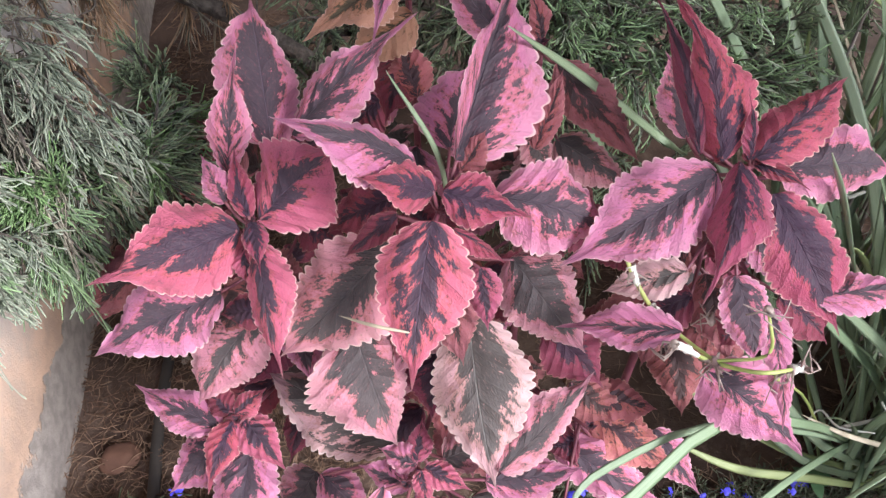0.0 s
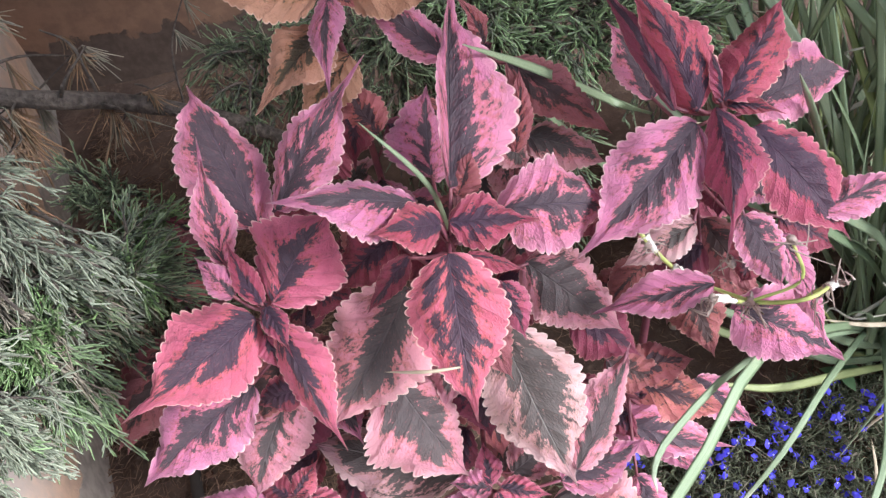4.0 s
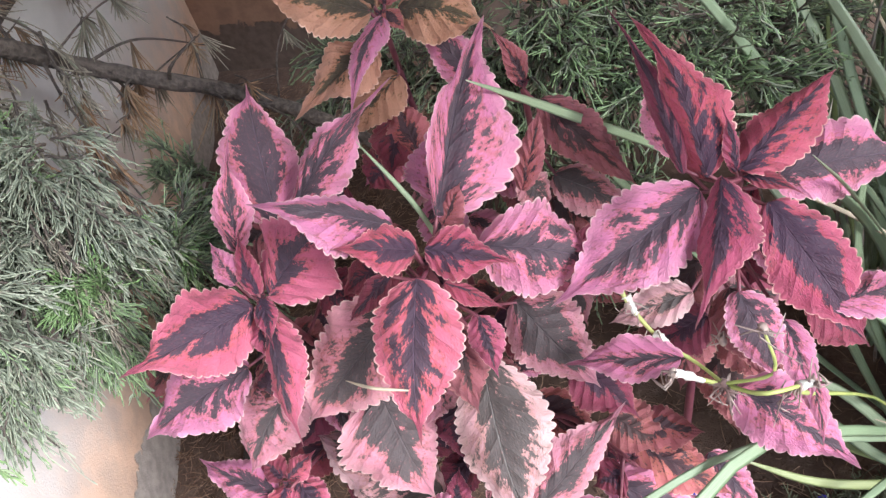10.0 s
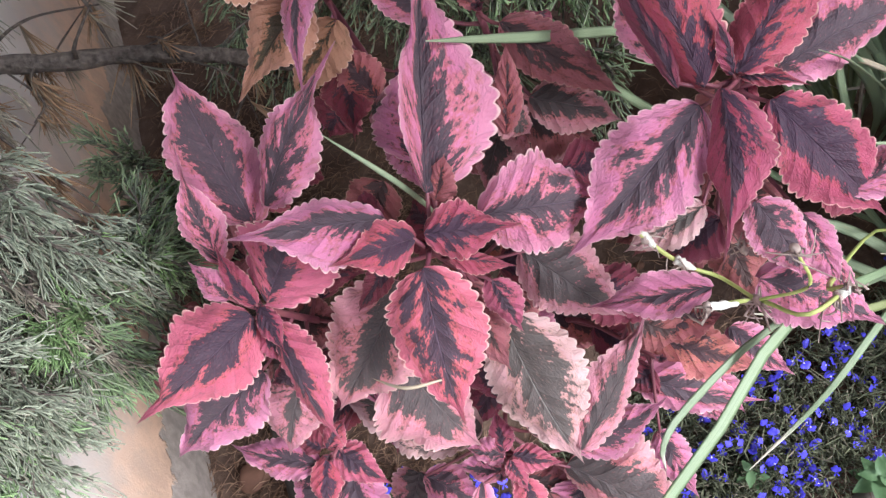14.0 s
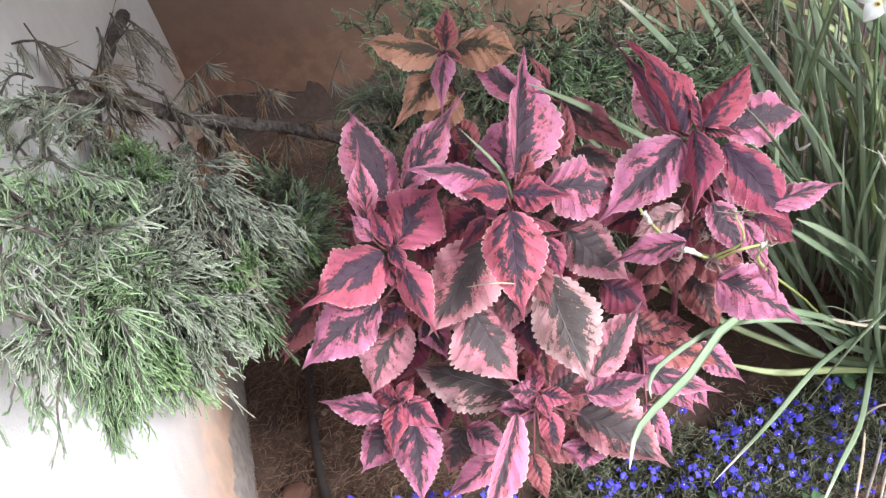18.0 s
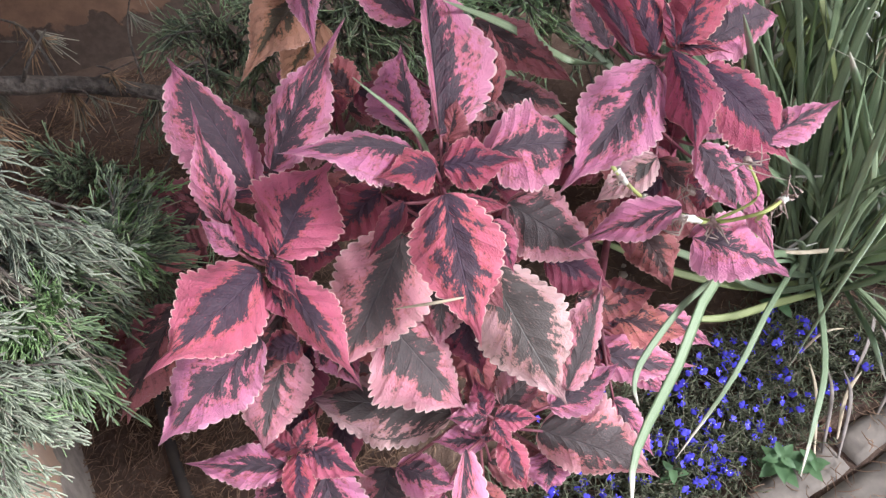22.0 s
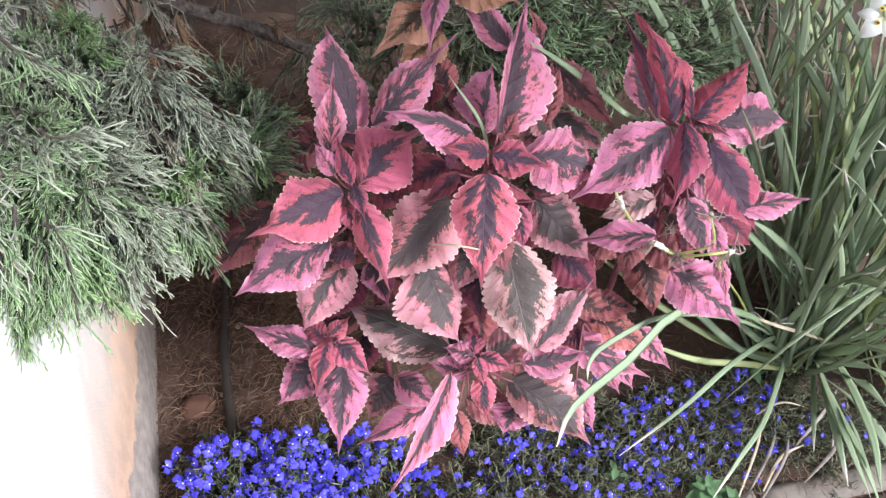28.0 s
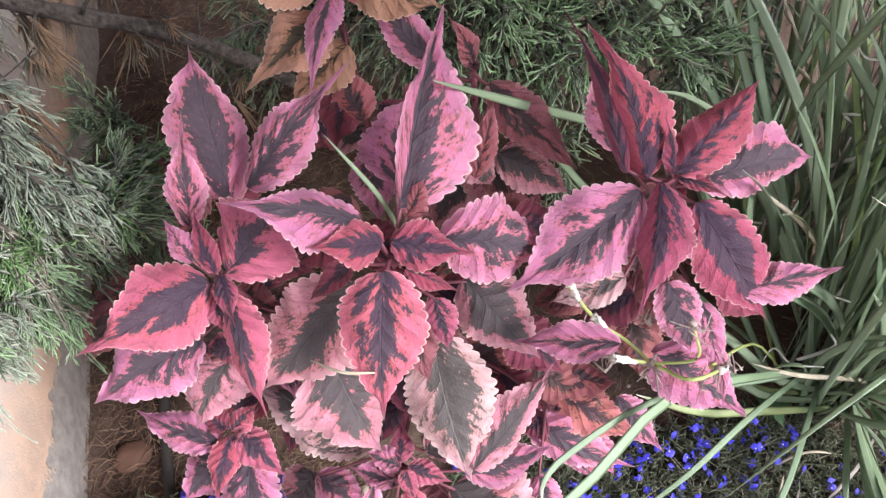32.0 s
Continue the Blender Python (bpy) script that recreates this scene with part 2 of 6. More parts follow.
def stalk_material(name, base, tip, spread, rough=0.55, thin=0.0, third=None):
    """Needles, cords and blades: colour runs from base to tip along the first map axis, each piece a little different."""
    m = Nodes(name, rough)
    u, v = m.uv()
    r = m.island()
    f = m.calc("ADD", u, m.calc("MULTIPLY", m.calc("SUBTRACT", r, 0.5), spread))
    c = m.mix(m.step(f, 0.05, 0.95), base, tip)
    if third is not None:
        c = m.mix(m.step(m.calc("FRACT", m.calc("MULTIPLY", r, 7.31)), 0.80, 0.97), c, third)
    val = m.calc("ADD", 0.72, m.calc("MULTIPLY", m.calc("FRACT", m.calc("MULTIPLY", r, 13.7)), 0.56))
    c = m.mix(1.0, c, m.vec(val, val, val), "MULTIPLY")
    return m.done(c, None, thin)


JUNIPER = stalk_material("juniper_cords", (0.22, 0.25, 0.185), (0.43, 0.475, 0.355), 0.7, 0.6, 0.12, (0.38, 0.36, 0.29))
JUNIPER_FRESH = stalk_material("juniper_fresh_cords", (0.20, 0.235, 0.165), (0.35, 0.50, 0.25), 0.5, 0.6, 0.14, (0.40, 0.44, 0.33))
JUNIPER_TIP = stalk_material("juniper_new_growth", (0.17, 0.23, 0.11), (0.33, 0.51, 0.21), 0.4, 0.6, 0.16, (0.40, 0.50, 0.29))
JUNIPER_DRY = stalk_material("juniper_fading_cords", (0.20, 0.17, 0.13), (0.40, 0.36, 0.28), 0.7, 0.7, 0.08, (0.26, 0.28, 0.20))
# darker copy of the juniper cords, with shade put into the colour
JUNIPER_SHADED = stalk_material("juniper_shaded_cords", (0.09, 0.105, 0.075), (0.24, 0.31, 0.17), 0.5, 0.6, 0.10, (0.26, 0.23, 0.16))
DEAD_NEEDLE = stalk_material("dead_juniper_cords", (0.21, 0.135, 0.085), (0.40, 0.25, 0.145), 0.8, 0.8, 0.05, (0.26, 0.22, 0.16))
LITTER = stalk_material("needle_litter", (0.16, 0.092, 0.058), (0.29, 0.185, 0.12), 1.2, 0.9)
BARK = plain_material("juniper_bark", (0.040, 0.031, 0.027), (0.19, 0.155, 0.13), 0.95, 150.0, 1.0, 0.006)
STEM = plain_material("coleus_stem", (0.16, 0.04, 0.07), (0.24, 0.08, 0.09), 0.5, 90.0, 0.2)
HOSE = plain_material("black_poly_pipe", (0.03, 0.026, 0.024), (0.06, 0.048, 0.040), 0.7, 30.0, 0.15)
STRAW = plain_material("dry_straw", (0.40, 0.32, 0.22), (0.64, 0.55, 0.42), 0.7, 60.0, 0.3)
CHAFF = plain_material("papery_sheath", (0.62, 0.58, 0.50), (0.86, 0.84, 0.78), 0.65, 90.0, 0.3)
SCAPE = plain_material("green_flower_stalk", (0.30, 0.38, 0.10), (0.48, 0.50, 0.17), 0.5, 60.0, 0.2)
DEAD_STALK = plain_material("dead_grey_stalk", (0.17, 0.14, 0.12), (0.36, 0.31, 0.28), 0.8, 70.0, 0.4)
GREEN_STALK = plain_material("green_iris_stalk", (0.13, 0.21, 0.09), (0.22, 0.30, 0.14), 0.5, 60.0, 0.2)
WITHER = plain_material("withered_flower", (0.20, 0.12, 0.11), (0.55, 0.46, 0.40), 0.8, 120.0, 0.4)
WEED = plain_material("weed_leaf", (0.085, 0.165, 0.07), (0.15, 0.255, 0.12), 0.5, 60.0, 0.3, 0.001, 0.15)
LOB_GREY = stalk_material("lobelia_fading_foliage", (0.080, 0.085, 0.050), (0.165, 0.180, 0.105), 0.8, 0.75, 0.1, (0.27, 0.23, 0.17))
LOB_LEAF = stalk_material("lobelia_foliage", (0.05, 0.05, 0.025), (0.125, 0.155, 0.075), 0.7, 0.7, 0.1, (0.26, 0.22, 0.15))
CLOD = plain_material("terracotta_shard", (0.10, 0.048, 0.032), (0.165, 0.082, 0.052), 0.85, 50.0, 0.4)
PAVING = plain_material("worn_paving_stone", (0.14, 0.118, 0.10), (0.27, 0.23, 0.195), 0.9, 35.0, 0.7, 0.003)
STONE = plain_material("tan_stone", (0.27, 0.21, 0.16), (0.42, 0.34, 0.27), 0.85, 25.0, 0.5, 0.003)


def blade_material(name, a, b, tip, dry):
    """Strap leaf: fine lengthwise ribs, pale midrib and a drying tip."""
    m = Nodes(name, 0.42)
    u, v = m.uv()
    info = m.thing()
    seed = m.calc("MULTIPLY", info.outputs["Random"], 61.0)
    ribs = m.noise(m.vec(m.calc("MULTIPLY", u, 3.0), m.calc("MULTIPLY", v, 26.0), seed), 1.0, 3.0)
    blot = m.noise(m.vec(m.calc("MULTIPLY", u, 9.0), m.calc("MULTIPLY", v, 2.0), seed), 1.0, 4.0)
    c = m.mix(m.step(ribs, 0.3, 0.7), a, b)
    c = m.mix(m.calc("MULTIPLY", info.outputs["Random"], 0.5), c, tip)
    c = m.mix(m.step(m.calc("ADD", u, m.calc("MULTIPLY", blot, 0.12)), dry, dry + 0.10), c, (0.70, 0.66, 0.55))
    c = m.mix(m.calc("MULTIPLY", m.step(blot, 0.62, 0.75), 0.35), c, (0.36, 0.34, 0.16))
    m.bump(ribs, 0.4, 0.0008)
    return m.done(c, None, 0.14)


BLADE = blade_material("strap_leaf_green", (0.19, 0.265, 0.145), (0.33, 0.41, 0.24), (0.44, 0.50, 0.36), 1.02)
BLADE_PALE = blade_material("strap_leaf_pale", (0.20, 0.285, 0.15), (0.29, 0.375, 0.225), (0.34, 0.41, 0.29), 0.88)
BLADE_YELLOW = blade_material("strap_leaf_yellowing", (0.24, 0.31, 0.10), (0.35, 0.41, 0.16), (0.40, 0.43, 0.22), 0.97)


def petal_material(name, main, throat, thin=0.2):
    m = Nodes(name, 0.5)
    u, v = m.uv()
    n = m.noise(m.vec(m.calc("MULTIPLY", u, 4.0), m.calc("MULTIPLY", v, 14.0), 0.0), 1.0, 3.0)
    c = m.mix(m.step(m.calc("ADD", u, m.calc("MULTIPLY", n, 0.12)), 0.34, 0.20), main, throat)
    r = m.thing().outputs["Random"]
    k = m.calc("ADD", 0.75, m.calc("MULTIPLY", r, 0.45))
    c = m.mix(1.0, c, m.vec(k, k, k), "MULTIPLY")
    return m.done(c, None, thin)


LOBELIA = petal_material("lobelia_petal", (0.095, 0.078, 0.76), (0.15, 0.12, 0.70))
LOBELIA_EYE = plain_material("lobelia_eye", (0.62, 0.60, 0.85), (0.80, 0.78, 0.92), 0.5)
WHITE_PETAL = petal_material("white_iris_petal", (0.84, 0.84, 0.80), (0.84, 0.82, 0.60))
SPOT = plain_material("iris_spot", (0.075, 0.025, 0.02), (0.12, 0.05, 0.02), 0.6)
YELLOW = plain_material("iris_yellow", (0.70, 0.52, 0.06), (0.80, 0.64, 0.12), 0.6)


def wall_material(name, paint, wash, wash_top, bare, bare_top):
    """Painted render: grit, soil wash above the foot and bare cement where the paint has come off along it."""
    m = Nodes(name, 0.85)
    pos, xyz = m.place()
    grit, cloud, big = m.noise(pos, 380.0, 3.0), m.noise(pos, 24.0, 5.0, 0.65), m.noise(pos, 5.0, 3.0)
    h = m.calc("ADD", xyz[2], m.calc("MULTIPLY", m.calc("SUBTRACT", cloud, 0.5), 0.09))
    h = m.calc("ADD", h, m.calc("MULTIPLY", m.calc("SUBTRACT", big, 0.5), 0.16))
    c = m.mix(m.step(cloud, 0.35, 0.75), paint, tuple(k * 0.93 for k in paint))
    c = m.mix(m.calc("MULTIPLY", m.step(h, wash_top, wash_top * 0.28), 0.85), c, m.mix(m.step(cloud, 0.35, 0.65), wash, tuple(k * 0.7 for k in wash)))
    off = m.step(h, bare_top + 0.004, bare_top - 0.004)
    c = m.mix(off, c, m.mix(m.step(m.noise(pos, 60.0), 0.3, 0.7), bare, tuple(k * 1.5 for k in bare)))
    flake = m.calc("SUBTRACT", m.calc("MULTIPLY", grit, 0.5), m.calc("MULTIPLY", off, 0.8))
    m.bump(flake, 0.6, 0.0025)
    return m.done(c)


WALL_WHITE = wall_material("white_painted_render", (0.80, 0.79, 0.77), (0.60, 0.36, 0.225), 0.40, (0.26, 0.225, 0.20), 0.098)
WALL_TAN = wall_material("tan_painted_render", (0.29, 0.195, 0.14), (0.29, 0.165, 0.11), 0.5, (0.085, 0.06, 0.048), 0.10)


def soil_material():
    m = Nodes("garden_soil", 0.95)
    pos, _ = m.place()
    a, b, c = m.noise(pos, 9.0, 6.0, 0.65), m.noise(pos, 70.0, 5.0, 0.7), m.noise(pos, 420.0, 2.0)
    col = m.mix(m.step(a, 0.35, 0.68), (0.075, 0.045, 0.033), (0.155, 0.10, 0.072))
    col = m.mix(m.calc("MULTIPLY", m.step(b, 0.52, 0.72), 0.55), col, (0.24, 0.17, 0.125))
    m.bump(m.calc("ADD", m.calc("MULTIPLY", b, 0.8), m.calc("MULTIPLY", c, 0.35)), 0.9, 0.006)
    return m.done(col)


SOIL = soil_material()


# ---- mesh helpers ----
UP = Vector((0, 0, 1))


def mesh_of(name, verts, faces, uvs=None, material=None, smooth=True):
    me = bpy.data.meshes.new(name)
    me.from_pydata([tuple(v) for v in verts], [], faces)
    if uvs is not None:
        layer = me.uv_layers.new(name="map")
        loops = np.zeros(len(me.loops), np.int32)
        me.loops.foreach_get("vertex_index", loops)
        layer.data.foreach_set("uv", np.asarray(uvs, np.float32)[loops].ravel())
    if smooth:
        me.polygons.foreach_set("use_smooth", np.ones(len(me.polygons), bool))
    if material:
        me.materials.append(material)
    me.update()
    return me


def part(name, me, parent=None, label=""):
    ob = new(name, me)
    ob.parent = parent
    return tagged(ob, label)


def thing(name, label, category, group="", kind="", at=(0, 0, 0), me=None):
    """A top-level thing: its Empty (or mesh)."""
    ob = new(name, me)
    ob.location = at
    return tagged(ob, label, category, group, kind)


def curve_points(ctrl, n):
    """n points on a smooth curve through the control points."""
    ctrl = np.asarray(ctrl, float)
    if len(ctrl) == 2:
        return ctrl[0] + (ctrl[1] - ctrl[0]) * np.linspace(0, 1, n)[:, None]
    ext = np.vstack([2 * ctrl[0] - ctrl[1], ctrl, 2 * ctrl[-1] - ctrl[-2]])
    out = []
    for t in np.linspace(0, len(ctrl) - 1, n):
        i = min(int(t), len(ctrl) - 2)
        f = t - i
        a, b, c, d = ext[i : i + 4]
        out.append(0.5 * (2 * b + (c - a) * f + (2 * a - 5 * b + 4 * c - d) * f * f + (3 * b - a - 3 * c + d) * f**3))
    return np.array(out)


def cords(paths, radii, sides=3):
    """Many thin tapered tubes at once: paths (k, n, 3), radii (k, n). Returns verts, faces and map."""
    paths, radii = np.asarray(paths, float), np.asarray(radii, float)
    k, n, _ = paths.shape
    tan = np.gradient(paths, axis=1)
    tan /= np.linalg.norm(tan, axis=2, keepdims=True) + 1e-12
    ref = np.where(np.abs(tan[..., 2:3]) > 0.9, np.array([1.0, 0, 0]), np.array([0, 0, 1.0]))
    a = np.cross(tan, ref)
    a /= np.linalg.norm(a, axis=2, keepdims=True) + 1e-12
    b = np.cross(tan, a)
    ang = np.arange(sides) * 2 * np.pi / sides
    ring = paths[:, :, None] + radii[:, :, None, None] * (np.cos(ang)[None, None, :, None] * a[:, :, None] + np.sin(ang)[None, None, :, None] * b[:, :, None])
    verts = ring.reshape(-1, 3)
    base = (np.arange(k)[:, None, None] * n + np.arange(n - 1)[None, :, None]) * sides
    j = np.arange(sides)[None, None, :]
    j2 = (j + 1) % sides
    faces = np.stack([base + j, base + j2, base + j2 + sides, base + j + sides], -1).reshape(-1, 4)
    uv = np.zeros((k, n, sides, 2))
    uv[..., 0] = np.linspace(0, 1, n)[None, :, None]
    uv[..., 1] = (np.arange(sides) / sides)[None, None, :]
    return verts, faces.tolist(), uv.reshape(-1, 2)


def tube(name, ctrl, r0, r1, material, sides=8, n=14, rough=0.0, seed=0):
    p = curve_points(ctrl, n)
    rng = np.random.default_rng(seed)
    r = np.linspace(r0, r1, n) * (1 + rough * rng.uniform(-1, 1, n))
    v, f, uv = cords(p[None], r[None], sides)
    if rough > 0.2:
        v = v + rng.normal(0, 0.16, v.shape) * np.repeat(r, sides)[:, None]
    f += [list(range(sides))[::-1], [len(v) - sides + i for i in range(sides)]]
    return mesh_of(name, v, f, uv, material)


def rock(name, size, seed, material, flat=0.6, cuts=2):
    bm = bmesh.new()
    bmesh.ops.create_icosphere(bm, subdivisions=cuts, radius=1.0)
    for v in bm.verts:
        k = 1 + 0.28 * noise.noise(v.co * 1.3 + Vector((seed * 7.1, 0, 0))) + 0.10 * noise.noise(v.co * 4 + Vector((0, seed * 3.7, 0)))
        v.co = Vector((v.co.x * size[0] * k, v.co.y * size[1] * k, v.co.z * size[2] * k * flat))
    me = bpy.data.meshes.new(name)
    bm.to_mesh(me)
    bm.free()
    me.materials.append(material)
    me.polygons.foreach_set("use_smooth", np.ones(len(me.polygons), bool))
    return me


# ---- ground and walls ----
def ground_height(x, y):
    """Soil level: slight lumps, a low rise round the strap-leaved clump."""
    p = Vector((x, y, 0))
    h = 0.010 * noise.noise(p * 6) + 0.005 * noise.noise(p * 23) + 0.0022 * noise.noise(p * 70)
    return h + 0.02 * math.exp(-((x - 0.5) ** 2 + (y - 0.45) ** 2) / 0.03) - 0.004


def build_ground():
    near_x, near_y = np.arange(-0.75, 1.05, 0.011), np.arange(-0.15, 1.75, 0.011)
    far = np.array([1.5, 2.5, 4, 8, 16, 40, 120, 300, 800])
    xs = np.r_[-far[::-1], near_x, far]
    ys = np.r_[-far[::-1], near_y, far + 1]
    verts = [(x, y, ground_height(x, y)) for y in ys for x in xs]
    w = len(xs)
    faces = [(r * w + c, r * w + c + 1, (r + 1) * w + c + 1, (r + 1) * w + c) for r in range(len(ys) - 1) for c in range(w - 1)]
    return tagged(new("ground", mesh_of("ground", verts, faces, None, SOIL)), "dark brown crumbly garden soil of the flower bed", "ground", kind="structure")


build_ground()


def build_wall(name, a, b, height, thick, material, label, seed):
    """A rendered wall from a to b, its seen face on the line a-b, with a gently uneven skin."""
    a, b = Vector((*a, 0)), Vector((*b, 0))
    along = (b - a).normalized()
    away = Vector((-along.y, along.x, 0))
    nl, nh = int((b - a).length / 0.03), int((height + 0.1) / 0.03)
    verts, faces = [], []
    for j in range(nh + 1):
        for i in range(nl + 1):
            z = -0.1 + (height + 0.1) * j / nh
            p = a + (b - a) * (i / nl) + UP * z
            bulge = 0.004 * noise.noise(p * 5 + Vector((seed, 0, 0))) + 0.0012 * noise.noise(p * 30)
            verts.append(p + away * bulge)
    for j in range(nh):
        for i in range(nl):
            k = j * (nl + 1) + i
            faces.append((k, k + 1, k + nl + 2, k + nl + 1))
    n0 = len(verts)
    for p in (a, b):
        for z in (-0.1, height):
            verts.append(p + away * thick + UP * z)
    rim_low, rim_high = list(range(nl + 1)), [nh * (nl + 1) + i for i in range(nl + 1)]
    left, right = [j * (nl + 1) for j in range(nh + 1)], [j * (nl + 1) + nl for j in range(nh + 1)]
    a0, a1, b0, b1 = n0, n0 + 1, n0 + 2, n0 + 3
    faces += [(b0, a0, a1, b1), rim_high + [b1, a1], left[::-1] + [a0, a1][::1], right + [b1, b0], rim_low[::-1] + [a0, b0]]
    me = mesh_of(name, verts, faces, None, material, False)
    return tagged(new(name, me), label, "wall", kind="structure")


build_wall("wall_west", (-0.213, -1.2), (-0.658, 1.6), 2.0, 0.2, WALL_WHITE, "white painted rendered garden wall, soil-stained along its foot", 3.0)
build_wall("wall_north", (-0.678, 1.602), (2.6, 1.02), 2.0, 0.2, WALL_TAN, "tan painted rendered garden wall behind the juniper", 8.0)


def needle_litter():
    rng = np.random.default_rng(5)
    k = 16000
    tuft = rng.integers(0, 900, k)
    tx, ty, ta = rng.uniform(-0.56, -0.10, 900), 0.20 + 1.3 * rng.random(900) ** 1.6, rng.uniform(0, 2 * np.pi, 900)
    x, y = tx[tuft] + rng.normal(0, 0.016, k), ty[tuft] + rng.normal(0, 0.016, k)
    far = rng.random(k) < 0.27
    x[far], y[far] = rng.uniform(-0.3, 0.75, far.sum()), rng.uniform(0.12, 0.9, far.sum())
    z = np.array([ground_height(a, b) for a, b in zip(x, y)]) + rng.uniform(0.001, 0.014, k)
    z += np.where((x > 0.16) & (y < 0.20 + 0.12 * (x - 0.16)), 0.010, 0.0)
    ang, ln = ta[tuft] + rng.normal(0, 0.8, k), rng.uniform(0.008, 0.032, k)
    d = np.stack([np.cos(ang), np.sin(ang), rng.uniform(-0.25, 0.25, k)], -1) * ln[:, None]
    bend = np.stack([-np.sin(ang), np.cos(ang), 0 * ang], -1) * (ln * rng.uniform(-0.38, 0.38, k))[:, None]
    c = np.stack([x, y, z], -1)
    paths = np.stack([c - d / 2, c + bend * 0.5, c + d / 2 + bend * 0.1], 1)
    v, f, uv = cords(paths, np.tile([0.0005, 0.00065, 0.00035], (k, 1)), 3)
    tagged(new("needle_litter", mesh_of("needle_litter", v, f, uv, LITTER)), "brown dry juniper needles strewn over the soil", "litter", kind="stuff")


needle_litter()


# ---- coleus ----
FACING = Vector((0.0, -0.50, 0.866))


HALF = (0.0, 0.15, 0.33, 0.52, 0.72, 0.90, 1.0)
COLUMNS = np.array([-k for k in HALF[:0:-1]] + list(HALF))


def leaf_mesh(base, tip, left, right, arch, seed, tail=0.10, peak=0.32, bow=None, raised=-1):
    """A coleus leaf: ovate, drawn out to a tail, round-toothed edge, quilted between the side veins. left, right: the halves' spread as seen from above; the narrower half is folded down (raised=-1) or up (1)."""
    rng = random.Random(seed)
    base, tip = np.array(base, float), np.array(tip, float)
    axis = tip - base
    ln = np.linalg.norm(axis)
    axis /= ln
    side = Vector(axis).cross(FACING)
    if side.length < 0.2:
        side = Vector(axis).cross(UP)
    side.normalize()
    side = np.array(side)
    up = np.cross(side, axis)
    half = max(left, right)
    width = 2 * half
    teeth = max(9, min(18, int(8 + ln / 0.0105)))
    nu = teeth * 7
    fold, sag = rng.uniform(-0.12, 0.20), rng.uniform(0.02, 0.14)
    ph, ph2, ph3, sway = rng.uniform(0, 6.3), rng.uniform(0, 6.3), rng.uniform(0, 6.3), rng.uniform(-0.03, 0.03)
    bow = sway if bow is None else -bow
    u = np.linspace(0, 1, nu + 1)[:, None]
    w = COLUMNS[None, :]
    a = np.abs(w)
    end = 1.02 - tail
    body = np.where(u < peak, np.sin(np.pi / 2 * np.minimum(u / peak, 1)) ** 0.50, np.maximum(0, 1 - np.maximum(0, (u - peak) / (end - peak)) ** (1.62 - 1.5 * tail)) * (1 - 0.08 * np.maximum(0, u - peak)))
    tip_line = 0.34 * np.minimum(1, (1 - u) / (1 - peak) * 1.2) ** 0.95 * np.minimum(1, u / peak)
    h = np.hypot(body, tip_line * 0.9) * half / math.hypot(1, 0.306) + 0.0007 * (1 - u)
    scallop = np.abs(np.sin(np.pi * teeth * (u + 0.004 * np.sin(u * 31 + ph) + 0.3 / teeth * (w > 0)))) ** 0.55
    rough = 1 + 0.03 * np.sin(u * 9 + ph3 + 2 * np.sign(w)) + 0.014 * np.sin(u * 23 + ph2 + np.sign(w))
    depth = np.minimum(0.20, (0.12 + 0.03 * np.sin(u * 17 + ph3)) * half / np.maximum(h, 0.003)) * np.minimum(1, (1 - u) * 5)
    outer = np.where(a > 0.99, 1 - depth * 0.75 + depth * 1.05 * scallop, np.where(a > 0.89, (1 - depth) * 0.955, a))
    share = np.where(w < 0, left, right) / half
    slope = raised * np.sqrt(np.maximum(0, 1 - share**2))
    reach = h * np.sign(w) * outer * rough * share
    s = u - 0.22 * a**0.8
    quilt = 0.022 * width * np.abs(np.sin(np.pi * 7.5 * s)) * np.minimum(1, a * 3) * (1 - a**4)
    wave = a**2.2 * width * (0.070 * np.sin(u * 10 + ph + 1.9 * w) + 0.040 * np.sin(u * 24 + ph2 + w))
    wave = wave * np.minimum(1, (1 - u) * 4)
    full = np.minimum(1, h / half)
    quilt = quilt * full
    lift = -0.045 * width * full * np.exp(-((a / 0.08) ** 2)) + fold * a * h - 0.24 * h * a**2.2 + slope * h * a * 0.8
    lift = lift + arch * ln * 4 * u * (1 - u) - sag * ln * np.maximum(0, u - 0.70) ** 2 * 5 * (1 - u) * 3
    along = ln * (u + 0.10 * a * (1 - u) * u)
    p = base + along[..., None] * axis + (reach + bow * ln * np.sin(np.pi * u))[..., None] * side + (quilt + wave + lift)[..., None] * up
    nc = len(COLUMNS)
    verts = p.reshape(-1, 3)
    uvs = np.stack([np.broadcast_to(u, p.shape[:2]), np.broadcast_to((w + 1) / 2, p.shape[:2])], -1).reshape(-1, 2)
    k = (np.arange(nu)[:, None] * nc + np.arange(nc - 1)[None, :]).ravel()
    faces = np.stack([k, k + 1, k + nc + 1, k + nc], -1).tolist()
    return verts, faces, uvs


def closest(p, line):
    best = min(range(len(line)), key=lambda i: (line[i] - p).length)
    return line[best]


